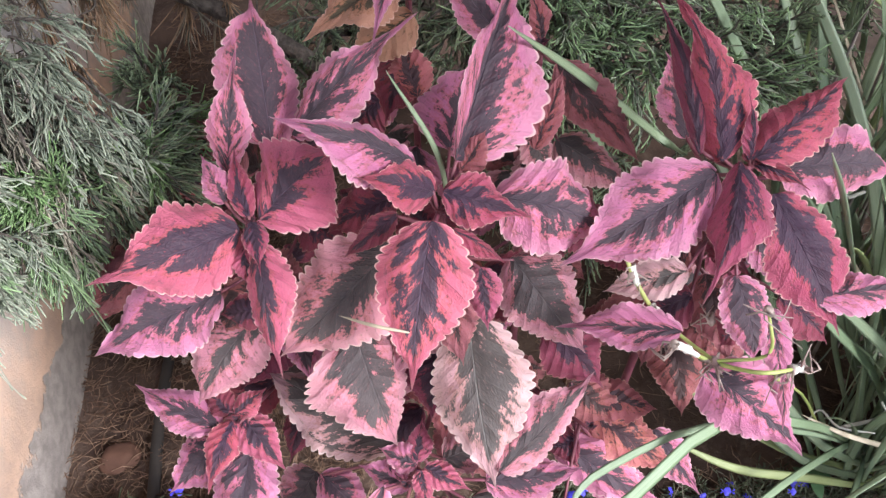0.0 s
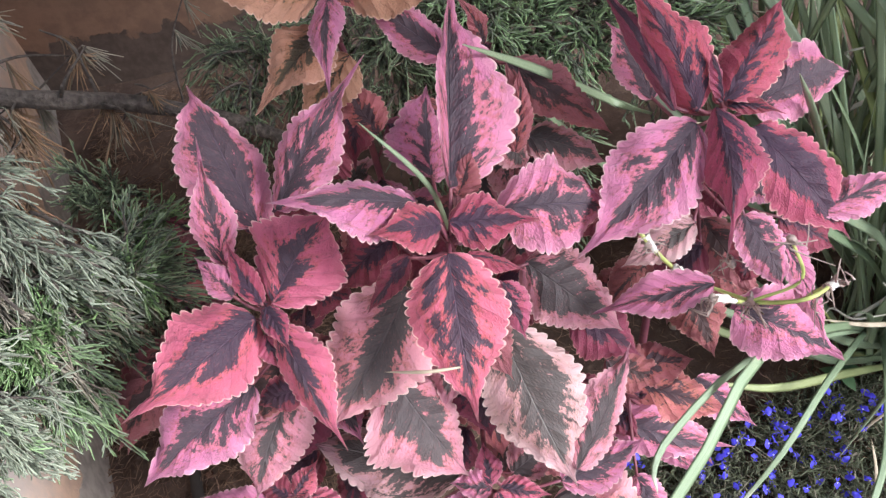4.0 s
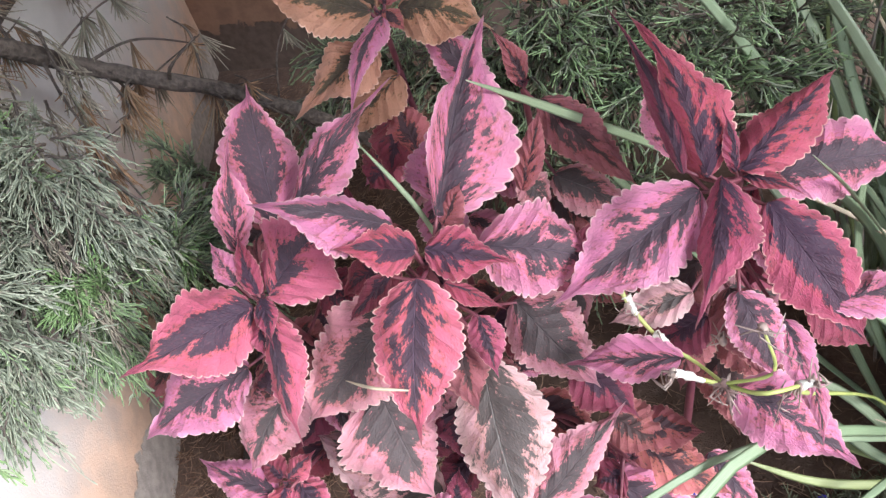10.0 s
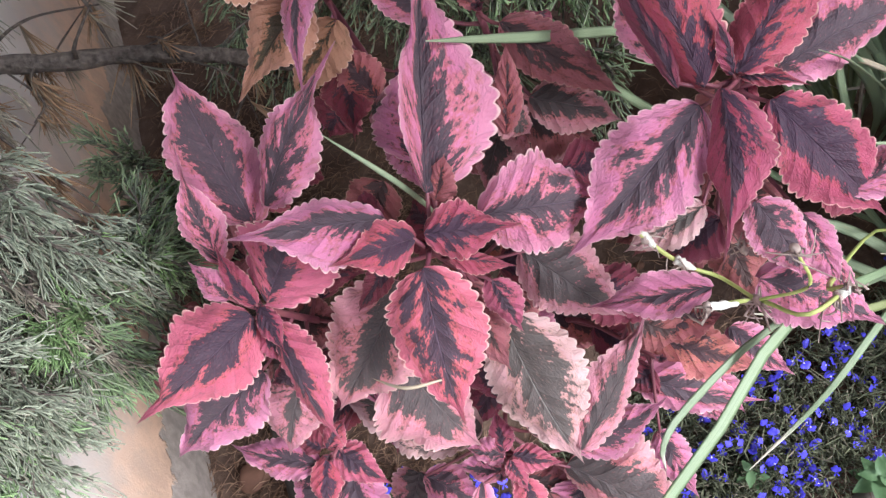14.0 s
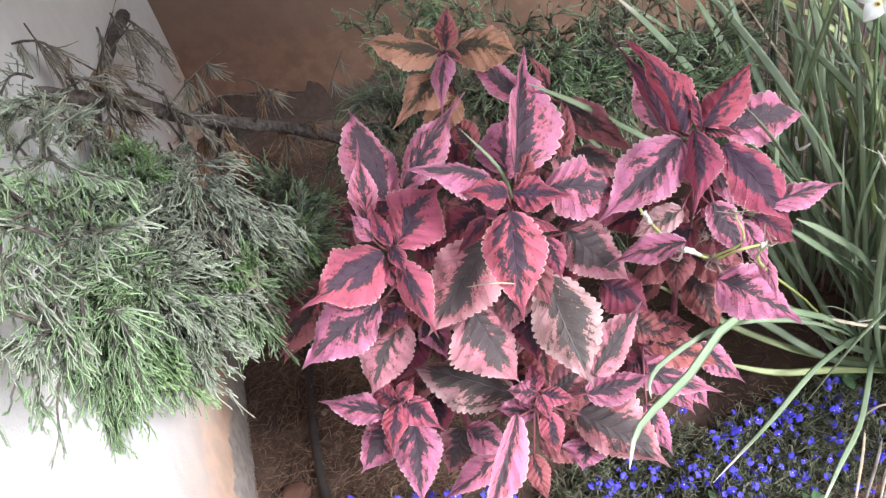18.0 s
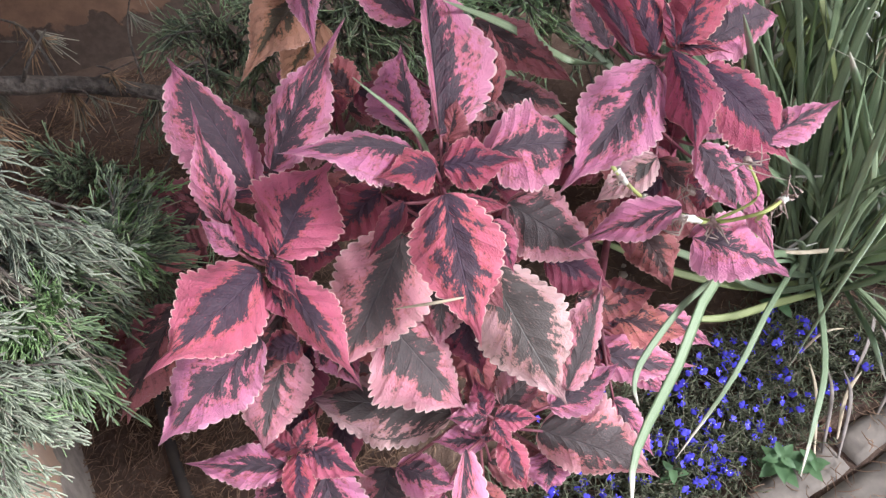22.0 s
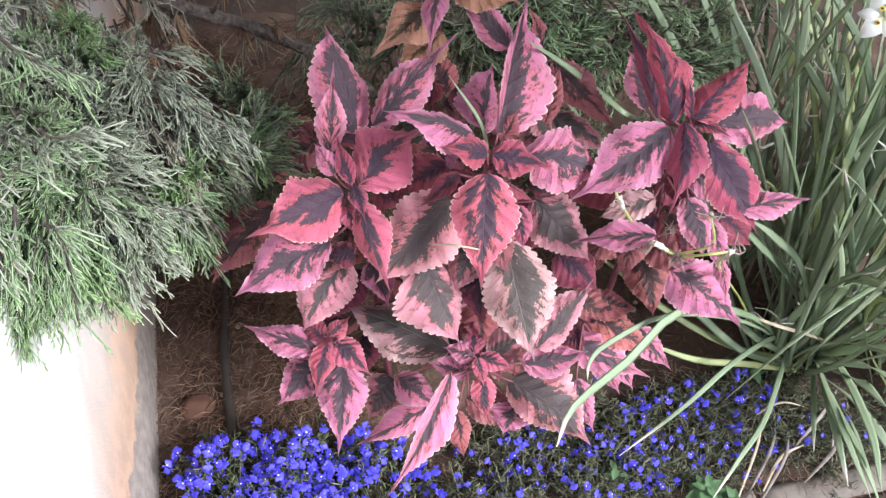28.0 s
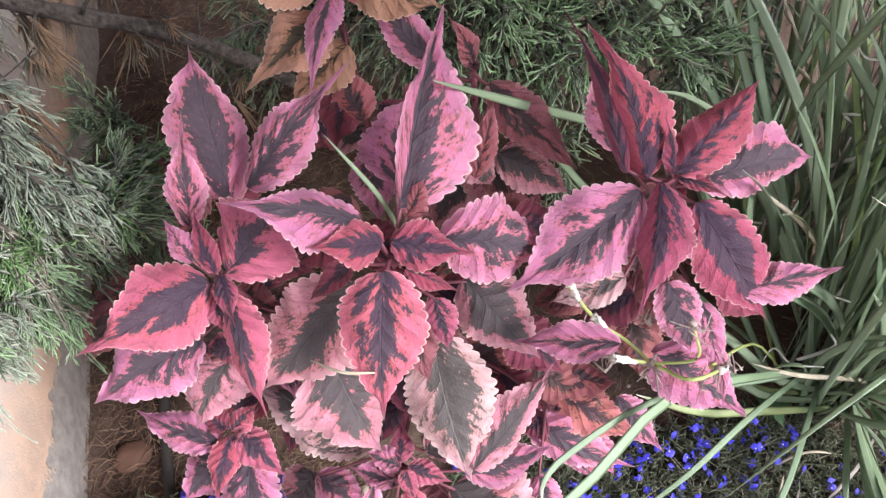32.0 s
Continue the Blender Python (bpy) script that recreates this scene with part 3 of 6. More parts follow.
class Shoot:
    """A coleus plant or side shoot with its stem; leaves are added one by one."""

    count = 0

    def __init__(self, root, ctrl, radius, label=""):
        self.root = root
        self.line = [Vector(p) for p in curve_points(ctrl, 40)]
        part("stem", tube("stem", ctrl, radius, radius * 0.45, STEM, 8, 18), root, label)

    def leaf(self, kind, base, tip, left, right, arch=0.1, dark=0.5, tail=None, peak=0.34, bow=None, raised=-1):
        Shoot.count += 1
        tail = tail or {"crimson": 0.22, "young": 0.17, "deep": 0.15, "mid": 0.15, "orange": 0.15}.get(kind, 0.09)
        verts, faces, uvs = leaf_mesh(base, tip, left, right, arch, Shoot.count * 17, tail, peak, bow, raised)
        ob = part("leaf", mesh_of("leaf", verts, faces, uvs, COLEUS[kind]), self.root)
        share = 0.02 + dark * 0.72
        ob.color = (share, 0.5, {"pale": 1.0, "old": 0.55, "mid": 0.35}.get(kind, 0.15), 1)
        b, near = Vector(base), closest(Vector(base) - UP * 0.012, self.line)
        if 0.004 < (b - near).length < 0.09:
            mid = (b + near) / 2 - UP * 0.004
            part("petiole", tube("petiole", [near, mid, b + (Vector(tip) - b) * 0.03], 0.0019, 0.0012, STEM, 5, 6), ob)
        return ob

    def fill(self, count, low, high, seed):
        """Older, shaded leaves lower down round the stem, many in colours dimmed for that shade."""
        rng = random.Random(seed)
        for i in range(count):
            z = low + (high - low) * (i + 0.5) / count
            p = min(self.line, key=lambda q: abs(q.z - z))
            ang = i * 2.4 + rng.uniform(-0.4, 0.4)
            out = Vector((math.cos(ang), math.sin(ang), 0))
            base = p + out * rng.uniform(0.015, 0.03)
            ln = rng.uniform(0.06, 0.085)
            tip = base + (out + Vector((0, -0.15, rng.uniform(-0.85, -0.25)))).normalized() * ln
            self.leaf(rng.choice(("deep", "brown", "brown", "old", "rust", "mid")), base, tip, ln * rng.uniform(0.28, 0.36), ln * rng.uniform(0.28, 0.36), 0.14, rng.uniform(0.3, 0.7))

    def bud(self, at, size=0.005):
        for i in range(6):
            ang = i * 2.4
            d = Vector((math.cos(ang), math.sin(ang) - 0.4, 1.0)).normalized()
            v, f, uv = leaf_mesh(Vector(at), Vector(at) + d * size * (1.9 - 0.16 * i), size * 0.48, size * 0.48, 0.2, i + 91)
            ob = part("bud_leaf", mesh_of("bud_leaf", v, f, uv, COLEUS["deep"]), self.root)
            ob.color = (0.6, 0.5, 0.2, 1)


root = thing("coleus_plant", "coleus with dark purple hearts and ragged pink leaf edges", "coleus", "coleus plants in the bed")
shoot = Shoot(root, [(0.020, 0.460, 0.000), (0.009, 0.420, 0.296), (-0.001, 0.340, 0.548)], 0.0055)
shoot.leaf("young", (-0.005, 0.321, 0.560), (-0.018, 0.250, 0.480), 0.032, 0.031, dark=0.45, peak=0.33)
shoot.leaf("crimson", (-0.003, 0.336, 0.570), (-0.048, 0.317, 0.600), 0.016, 0.017, dark=0.60, peak=0.36)
shoot.leaf("crimson", (0.002, 0.338, 0.568), (0.057, 0.333, 0.550), 0.018, 0.017, dark=0.60, peak=0.36, tail=0.26)
shoot.leaf("mid", (-0.015, 0.345, 0.585), (-0.096, 0.340, 0.625), 0.025, 0.017, dark=0.50, tail=0.24, peak=0.38)
shoot.leaf("mid", (0.037, 0.342, 0.560), (0.112, 0.348, 0.520), 0.033, 0.027, dark=0.45, arch=0.2, peak=0.42)
shoot.leaf("mid", (0.010, 0.362, 0.572), (0.056, 0.496, 0.632), 0.008, 0.044, dark=0.55, tail=0.24, raised=1)
shoot.leaf("mid", (-0.106, 0.420, 0.545), (-0.015, 0.470, 0.612), 0.023, 0.027, dark=0.55, tail=0.26, peak=0.36)
shoot.leaf("mid", (0.005, 0.420, 0.530), (0.024, 0.488, 0.560), 0.033, 0.017, dark=0.45)
shoot.leaf("rust", (0.013, 0.359, 0.565), (0.029, 0.373, 0.588), 0.010, 0.012, dark=0.08)
shoot.leaf("crimson", (0.008, 0.337, 0.535), (0.045, 0.332, 0.505), 0.005, 0.009, dark=0.20)
shoot.leaf("young", (0.026, 0.327, 0.510), (0.032, 0.306, 0.465), 0.013, 0.012, dark=0.35)
shoot.leaf("deep", (-0.028, 0.346, 0.540), (-0.066, 0.339, 0.505), 0.009, 0.009, dark=0.50)
shoot.leaf("old", (0.049, 0.351, 0.492), (0.100, 0.300, 0.448), 0.030, 0.026, dark=0.70)
shoot.leaf("pale", (0.019, 0.330, 0.455), (0.038, 0.235, 0.374), 0.039, 0.032, dark=0.72, peak=0.4)
shoot.leaf("old", (0.040, 0.240, 0.391), (0.119, 0.327, 0.385), 0.025, 0.018, dark=0.45, tail=0.2)
shoot.leaf("old", (-0.066, 0.334, 0.430), (-0.034, 0.274, 0.362), 0.029, 0.048, dark=0.60, peak=0.36)
shoot.leaf("old", (-0.034, 0.354, 0.500), (-0.117, 0.308, 0.432), 0.037, 0.039, dark=0.62)
shoot.leaf("pale", (-0.042, 0.307, 0.300), (-0.158, 0.371, 0.318), 0.038, 0.028, dark=0.85, peak=0.45)
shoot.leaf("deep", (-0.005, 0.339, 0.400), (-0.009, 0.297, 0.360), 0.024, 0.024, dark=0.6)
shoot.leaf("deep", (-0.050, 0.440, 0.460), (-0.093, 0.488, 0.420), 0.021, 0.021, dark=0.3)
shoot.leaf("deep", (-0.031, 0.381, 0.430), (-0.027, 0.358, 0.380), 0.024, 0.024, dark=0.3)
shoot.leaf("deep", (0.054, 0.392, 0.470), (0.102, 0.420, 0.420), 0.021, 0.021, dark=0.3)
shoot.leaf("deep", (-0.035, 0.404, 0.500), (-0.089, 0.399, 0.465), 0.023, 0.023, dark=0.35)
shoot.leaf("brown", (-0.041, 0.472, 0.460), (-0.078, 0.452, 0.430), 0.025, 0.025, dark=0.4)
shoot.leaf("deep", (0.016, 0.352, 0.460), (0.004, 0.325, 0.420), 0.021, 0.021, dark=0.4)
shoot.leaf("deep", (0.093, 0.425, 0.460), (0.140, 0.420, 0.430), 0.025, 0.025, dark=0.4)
shoot.bud((-0.001, 0.340, 0.552))
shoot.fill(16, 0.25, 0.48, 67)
shoot = Shoot(root, [(0.014, 0.434, 0.166), (-0.007, 0.363, 0.274), (-0.028, 0.252, 0.339)], 0.0035)
shoot.leaf("mid", (-0.046, 0.255, 0.335), (-0.126, 0.162, 0.245), 0.025, 0.010, dark=0.36, tail=0.24, raised=1)
shoot.leaf("mid", (-0.074, 0.257, 0.262), (-0.157, 0.239, 0.225), 0.016, 0.018, dark=0.35, tail=0.2)
shoot.leaf("rust", (-0.038, 0.256, 0.250), (-0.034, 0.217, 0.212), 0.014, 0.014, dark=0.20)
shoot.leaf("young", (-0.013, 0.249, 0.335), (-0.011, 0.213, 0.300), 0.014, 0.013, dark=0.35)
shoot.leaf("old", (0.020, 0.254, 0.312), (0.101, 0.188, 0.270), 0.044, 0.026, dark=0.78, tail=0.16)
shoot.leaf("mid", (0.033, 0.258, 0.338), (0.113, 0.282, 0.312), 0.018, 0.021, dark=0.50)
shoot.leaf("mid", (-0.020, 0.265, 0.350), (-0.051, 0.282, 0.345), 0.011, 0.013, dark=0.40)
shoot.leaf("young", (-0.020, 0.267, 0.352), (-0.016, 0.300, 0.360), 0.010, 0.011, dark=0.30)
shoot.leaf("young", (-0.014, 0.263, 0.350), (0.022, 0.249, 0.340), 0.010, 0.011, dark=0.40)
shoot.leaf("mid", (-0.026, 0.260, 0.325), (-0.069, 0.279, 0.322), 0.012, 0.014, dark=0.40)
shoot.leaf("young", (-0.017, 0.260, 0.352), (-0.012, 0.238, 0.330), 0.008, 0.008, dark=0.35)
shoot.leaf("old", (-0.000, 0.287, 0.315), (0.049, 0.300, 0.330), 0.021, 0.018, dark=0.60)
shoot.leaf("mid", (-0.104, 0.289, 0.285), (-0.056, 0.254, 0.262), 0.018, 0.021, dark=0.45)
shoot.leaf("old", (-0.111, 0.297, 0.272), (-0.141, 0.262, 0.240), 0.026, 0.025, dark=0.80)
shoot.leaf("mid", (0.026, 0.250, 0.265), (0.011, 0.227, 0.240), 0.025, 0.025, dark=0.20)
shoot.leaf("brown", (-0.026, 0.270, 0.260), (0.039, 0.240, 0.240), 0.022, 0.022, dark=0.4)
shoot.leaf("deep", (0.084, 0.363, 0.390), (0.129, 0.325, 0.360), 0.026, 0.026, dark=0.4)
shoot.bud((-0.028, 0.252, 0.343))
shoot.fill(6, 0.16, 0.27, 69)
shoot = Shoot(root, [(0.014, 0.434, 0.166), (0.066, 0.390, 0.270), (0.118, 0.306, 0.331)], 0.0035)
shoot.leaf("mid", (0.094, 0.312, 0.302), (0.192, 0.270, 0.262), 0.024, 0.022, dark=0.40, tail=0.2)
shoot.leaf("rust", (0.119, 0.335, 0.312), (0.196, 0.291, 0.285), 0.024, 0.025, dark=0.40)
shoot.leaf("mid", (0.187, 0.336, 0.275), (0.226, 0.288, 0.243), 0.018, 0.020, dark=0.50, tail=0.2)
shoot.leaf("mid", (0.131, 0.309, 0.275), (0.157, 0.265, 0.238), 0.017, 0.016, dark=0.30)
shoot.leaf("mid", (0.158, 0.306, 0.262), (0.176, 0.273, 0.232), 0.014, 0.014, dark=0.30)
shoot.leaf("rust", (0.126, 0.343, 0.322), (0.182, 0.333, 0.315), 0.018, 0.021, dark=0.35)
shoot.leaf("mid", (0.099, 0.267, 0.280), (0.112, 0.213, 0.250), 0.016, 0.017, dark=0.30)
shoot.leaf("deep", (0.112, 0.308, 0.310), (0.085, 0.302, 0.300), 0.017, 0.017, dark=0.4)
shoot.leaf("brown", (0.108, 0.351, 0.330), (0.152, 0.324, 0.310), 0.024, 0.024, dark=0.4)
shoot.bud((0.118, 0.306, 0.335))
shoot.fill(6, 0.16, 0.26, 71)

root = thing("coleus_plant", "coleus with coral-red young leaves and pink-edged dark older leaves", "coleus", "coleus plants in the bed")
shoot = Shoot(root, [(-0.120, 0.470, 0.000), (-0.126, 0.436, 0.278), (-0.131, 0.363, 0.512)], 0.0055)
shoot.leaf("young", (-0.139, 0.360, 0.512), (-0.233, 0.312, 0.508), 0.029, 0.038, dark=0.45, tail=0.24, bow=0.03)
shoot.leaf("young", (-0.124, 0.361, 0.520), (-0.061, 0.388, 0.563), 0.037, 0.031, dark=0.28, peak=0.42)
shoot.leaf("crimson", (-0.131, 0.361, 0.522), (-0.142, 0.401, 0.552), 0.009, 0.009, dark=0.50)
shoot.leaf("crimson", (-0.130, 0.361, 0.519), (-0.120, 0.324, 0.503), 0.009, 0.009, dark=0.80, tail=0.26)
shoot.leaf("mid", (-0.147, 0.369, 0.528), (-0.165, 0.396, 0.548), 0.010, 0.010, dark=0.25)
shoot.leaf("young", (-0.126, 0.350, 0.508), (-0.102, 0.265, 0.470), 0.022, 0.015, dark=0.50, tail=0.2, peak=0.36)
shoot.leaf("young", (-0.137, 0.353, 0.500), (-0.133, 0.332, 0.480), 0.010, 0.010, dark=0.15)
shoot.leaf("mid", (-0.160, 0.344, 0.462), (-0.263, 0.322, 0.412), 0.027, 0.034, dark=0.42, peak=0.4)
shoot.leaf("old", (-0.151, 0.370, 0.400), (-0.204, 0.325, 0.335), 0.029, 0.036, dark=0.50)
shoot.leaf("deep", (-0.136, 0.343, 0.440), (-0.170, 0.348, 0.430), 0.013, 0.015, dark=0.85)
shoot.leaf("rust", (-0.243, 0.484, 0.372), (-0.309, 0.399, 0.344), 0.030, 0.032, dark=0.50)
shoot.leaf("rust", (-0.195, 0.490, 0.425), (-0.245, 0.554, 0.425), 0.030, 0.028, dark=0.50)
shoot.leaf("mid", (-0.123, 0.423, 0.530), (-0.150, 0.543, 0.584), 0.038, 0.022, dark=0.60, peak=0.42, tail=0.14)
shoot.leaf("mid", (-0.151, 0.400, 0.530), (-0.139, 0.450, 0.602), 0.016, 0.014, dark=0.35, tail=0.3)
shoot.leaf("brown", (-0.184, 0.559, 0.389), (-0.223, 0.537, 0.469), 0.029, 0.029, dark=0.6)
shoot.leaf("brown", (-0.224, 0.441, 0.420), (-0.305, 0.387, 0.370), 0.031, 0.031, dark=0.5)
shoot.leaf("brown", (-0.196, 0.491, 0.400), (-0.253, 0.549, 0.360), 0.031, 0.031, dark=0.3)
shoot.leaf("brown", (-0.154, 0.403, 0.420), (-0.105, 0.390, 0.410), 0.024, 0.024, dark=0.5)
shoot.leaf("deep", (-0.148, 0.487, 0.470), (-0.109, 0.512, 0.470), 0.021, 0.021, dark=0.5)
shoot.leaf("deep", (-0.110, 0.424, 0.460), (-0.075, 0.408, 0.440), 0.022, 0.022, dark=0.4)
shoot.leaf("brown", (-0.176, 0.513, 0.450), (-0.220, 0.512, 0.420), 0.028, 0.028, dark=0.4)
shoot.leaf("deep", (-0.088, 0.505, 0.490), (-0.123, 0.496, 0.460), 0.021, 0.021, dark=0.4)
shoot.bud((-0.131, 0.363, 0.516))
shoot.fill(14, 0.22, 0.44, 76)
shoot = Shoot(root, [(-0.123, 0.448, 0.155), (-0.147, 0.401, 0.262), (-0.170, 0.314, 0.326)], 0.0035)
shoot.leaf("mid", (-0.192, 0.320, 0.308), (-0.281, 0.369, 0.298), 0.021, 0.018, dark=0.40, tail=0.22)
shoot.leaf("mid", (-0.165, 0.308, 0.300), (-0.175, 0.215, 0.250), 0.030, 0.029, dark=0.50, tail=0.2)
shoot.leaf("mid", (-0.195, 0.326, 0.275), (-0.247, 0.292, 0.238), 0.025, 0.026, dark=0.65)
shoot.leaf("crimson", (-0.179, 0.323, 0.315), (-0.195, 0.268, 0.288), 0.014, 0.015, dark=0.55)
shoot.leaf("young", (-0.172, 0.328, 0.312), (-0.131, 0.287, 0.292), 0.017, 0.018, dark=0.50)
shoot.leaf("young", (-0.177, 0.327, 0.318), (-0.152, 0.349, 0.325), 0.011, 0.012, dark=0.40)
shoot.leaf("deep", (-0.183, 0.330, 0.316), (-0.210, 0.356, 0.320), 0.012, 0.013, dark=0.40)
shoot.leaf("deep", (-0.192, 0.340, 0.310), (-0.236, 0.333, 0.280), 0.022, 0.022, dark=0.4)
shoot.bud((-0.170, 0.314, 0.330))
shoot.fill(5, 0.16, 0.26, 68)

root = thing("coleus_plant", "coleus with crimson upper leaves and a broad pink lower leaf", "coleus", "coleus plants in the bed")
shoot = Shoot(root, [(0.200, 0.480, 0.000), (0.203, 0.449, 0.298), (0.205, 0.377, 0.552)], 0.0055)
shoot.leaf("deep", (0.169, 0.378, 0.562), (0.138, 0.484, 0.628), 0.006, 0.010, dark=0.50, tail=0.3)
shoot.leaf("mid", (0.173, 0.419, 0.541), (0.163, 0.480, 0.573), 0.018, 0.018, dark=0.60)
shoot.leaf("crimson", (0.183, 0.373, 0.560), (0.149, 0.453, 0.637), 0.013, 0.028, dark=0.55, tail=0.28, bow=-0.05)
shoot.leaf("crimson", (0.201, 0.374, 0.560), (0.194, 0.395, 0.600), 0.007, 0.005, dark=0.60)
shoot.leaf("crimson", (0.202, 0.373, 0.562), (0.280, 0.440, 0.578), 0.017, 0.023, dark=0.50, tail=0.12, peak=0.36)
shoot.leaf("mid", (0.227, 0.374, 0.552), (0.331, 0.415, 0.512), 0.032, 0.020, dark=0.50, peak=0.45, tail=0.12)
shoot.leaf("crimson", (0.205, 0.377, 0.556), (0.239, 0.355, 0.550), 0.006, 0.005, dark=0.70)
shoot.leaf("crimson", (0.188, 0.360, 0.572), (0.154, 0.274, 0.536), 0.026, 0.009, dark=0.40, tail=0.24, bow=0.03)
shoot.leaf("mid", (0.175, 0.360, 0.563), (0.074, 0.316, 0.522), 0.031, 0.031, dark=0.50, peak=0.42, tail=0.18)
shoot.leaf("crimson", (0.218, 0.361, 0.543), (0.269, 0.301, 0.466), 0.028, 0.028, dark=0.55, tail=0.14, peak=0.4)
shoot.leaf("mid", (0.246, 0.313, 0.495), (0.334, 0.331, 0.482), 0.014, 0.017, dark=0.30, tail=0.26)
shoot.leaf("mid", (0.191, 0.317, 0.512), (0.209, 0.283, 0.456), 0.018, 0.018, dark=0.60)
shoot.leaf("mid", (0.221, 0.316, 0.480), (0.232, 0.278, 0.430), 0.012, 0.012, dark=0.30)
shoot.leaf("mid", (0.147, 0.273, 0.512), (0.076, 0.304, 0.474), 0.015, 0.015, dark=0.30, tail=0.26)
shoot.leaf("pale", (0.167, 0.334, 0.497), (0.111, 0.331, 0.478), 0.015, 0.015, dark=0.15)
shoot.leaf("mid", (0.198, 0.316, 0.402), (0.277, 0.274, 0.345), 0.033, 0.027, dark=0.30, tail=0.2)
shoot.leaf("mid", (0.239, 0.308, 0.432), (0.239, 0.263, 0.405), 0.008, 0.007, dark=0.30)
shoot.leaf("crimson", (0.222, 0.402, 0.520), (0.188, 0.348, 0.490), 0.009, 0.009, dark=0.20)
shoot.leaf("deep", (0.225, 0.420, 0.460), (0.221, 0.389, 0.420), 0.022, 0.022, dark=0.3)
shoot.leaf("deep", (0.254, 0.358, 0.440), (0.297, 0.340, 0.400), 0.022, 0.022, dark=0.3)
shoot.leaf("deep", (0.180, 0.342, 0.460), (0.137, 0.342, 0.430), 0.022, 0.022, dark=0.3)
shoot.leaf("deep", (0.224, 0.339, 0.450), (0.204, 0.324, 0.420), 0.019, 0.019, dark=0.4)
shoot.bud((0.205, 0.377, 0.556))
shoot.fill(14, 0.26, 0.48, 82)

root = thing("coleus_plant", "coleus with orange-edged dark brown leaves in shade", "coleus", "coleus plants in the bed")
shoot = Shoot(root, [(-0.030, 0.660, 0.000), (-0.029, 0.630, 0.325), (-0.028, 0.559, 0.607)], 0.0055)
shoot.leaf("orange", (-0.033, 0.554, 0.620), (-0.123, 0.555, 0.657), 0.029, 0.025, dark=0.36, tail=0.2)
shoot.leaf("mid", (-0.026, 0.552, 0.615), (-0.047, 0.445, 0.598), 0.014, 0.013, dark=0.45, tail=0.22)
shoot.leaf("orange", (-0.036, 0.543, 0.596), (-0.104, 0.491, 0.574), 0.026, 0.026, dark=0.36, tail=0.24)
shoot.leaf("orange", (-0.013, 0.559, 0.616), (0.060, 0.527, 0.600), 0.030, 0.022, dark=0.36, arch=0.18)
shoot.leaf("rust", (-0.024, 0.563, 0.618), (-0.011, 0.583, 0.657), 0.013, 0.014, dark=0.40)
shoot.leaf("rust", (-0.024, 0.558, 0.616), (-0.009, 0.542, 0.605), 0.008, 0.008, dark=0.50)
shoot.leaf("orange", (-0.024, 0.545, 0.565), (-0.080, 0.516, 0.530), 0.024, 0.023, dark=0.15)
shoot.leaf("orange", (-0.031, 0.563, 0.618), (-0.057, 0.592, 0.640), 0.014, 0.015, dark=0.35)
shoot.bud((-0.028, 0.559, 0.611))
shoot.fill(8, 0.31, 0.54, 79)

root = thing("coleus_plant", "shaded coleus with dull pink leaves behind the others", "coleus", "coleus plants in the bed")
shoot = Shoot(root, [(0.090, 0.600, 0.000), (0.082, 0.570, 0.302), (0.075, 0.500, 0.561)], 0.0055)
shoot.leaf("mid", (0.045, 0.515, 0.560), (-0.009, 0.565, 0.602), 0.016, 0.019, dark=0.55, tail=0.2)
shoot.leaf("brown", (0.086, 0.483, 0.562), (0.149, 0.434, 0.505), 0.021, 0.017, dark=0.50)
shoot.leaf("old", (0.089, 0.461, 0.505), (0.148, 0.438, 0.470), 0.020, 0.021, dark=0.60)
shoot.leaf("old", (0.067, 0.445, 0.520), (0.081, 0.441, 0.490), 0.015, 0.015, dark=0.50)
shoot.leaf("rust", (0.065, 0.406, 0.543), (0.085, 0.447, 0.581), 0.010, 0.010, dark=0.2)
shoot.leaf("rust", (-0.021, 0.516, 0.505), (-0.035, 0.555, 0.535), 0.019, 0.019, dark=0.4)
shoot.leaf("rust", (0.076, 0.510, 0.559), (0.058, 0.498, 0.619), 0.010, 0.010, dark=0.4)
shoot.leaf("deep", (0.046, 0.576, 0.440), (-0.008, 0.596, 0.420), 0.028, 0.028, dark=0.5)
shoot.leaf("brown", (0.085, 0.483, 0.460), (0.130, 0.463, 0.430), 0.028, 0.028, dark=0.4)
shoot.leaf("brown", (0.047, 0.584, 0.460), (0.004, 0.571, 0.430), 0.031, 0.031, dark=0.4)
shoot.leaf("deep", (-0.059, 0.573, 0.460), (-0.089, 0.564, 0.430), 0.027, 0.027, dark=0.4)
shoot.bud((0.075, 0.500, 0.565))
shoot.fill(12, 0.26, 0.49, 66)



# ---- juniper ----
STEPS = (0.0, 0.35, 0.70, 1.0)


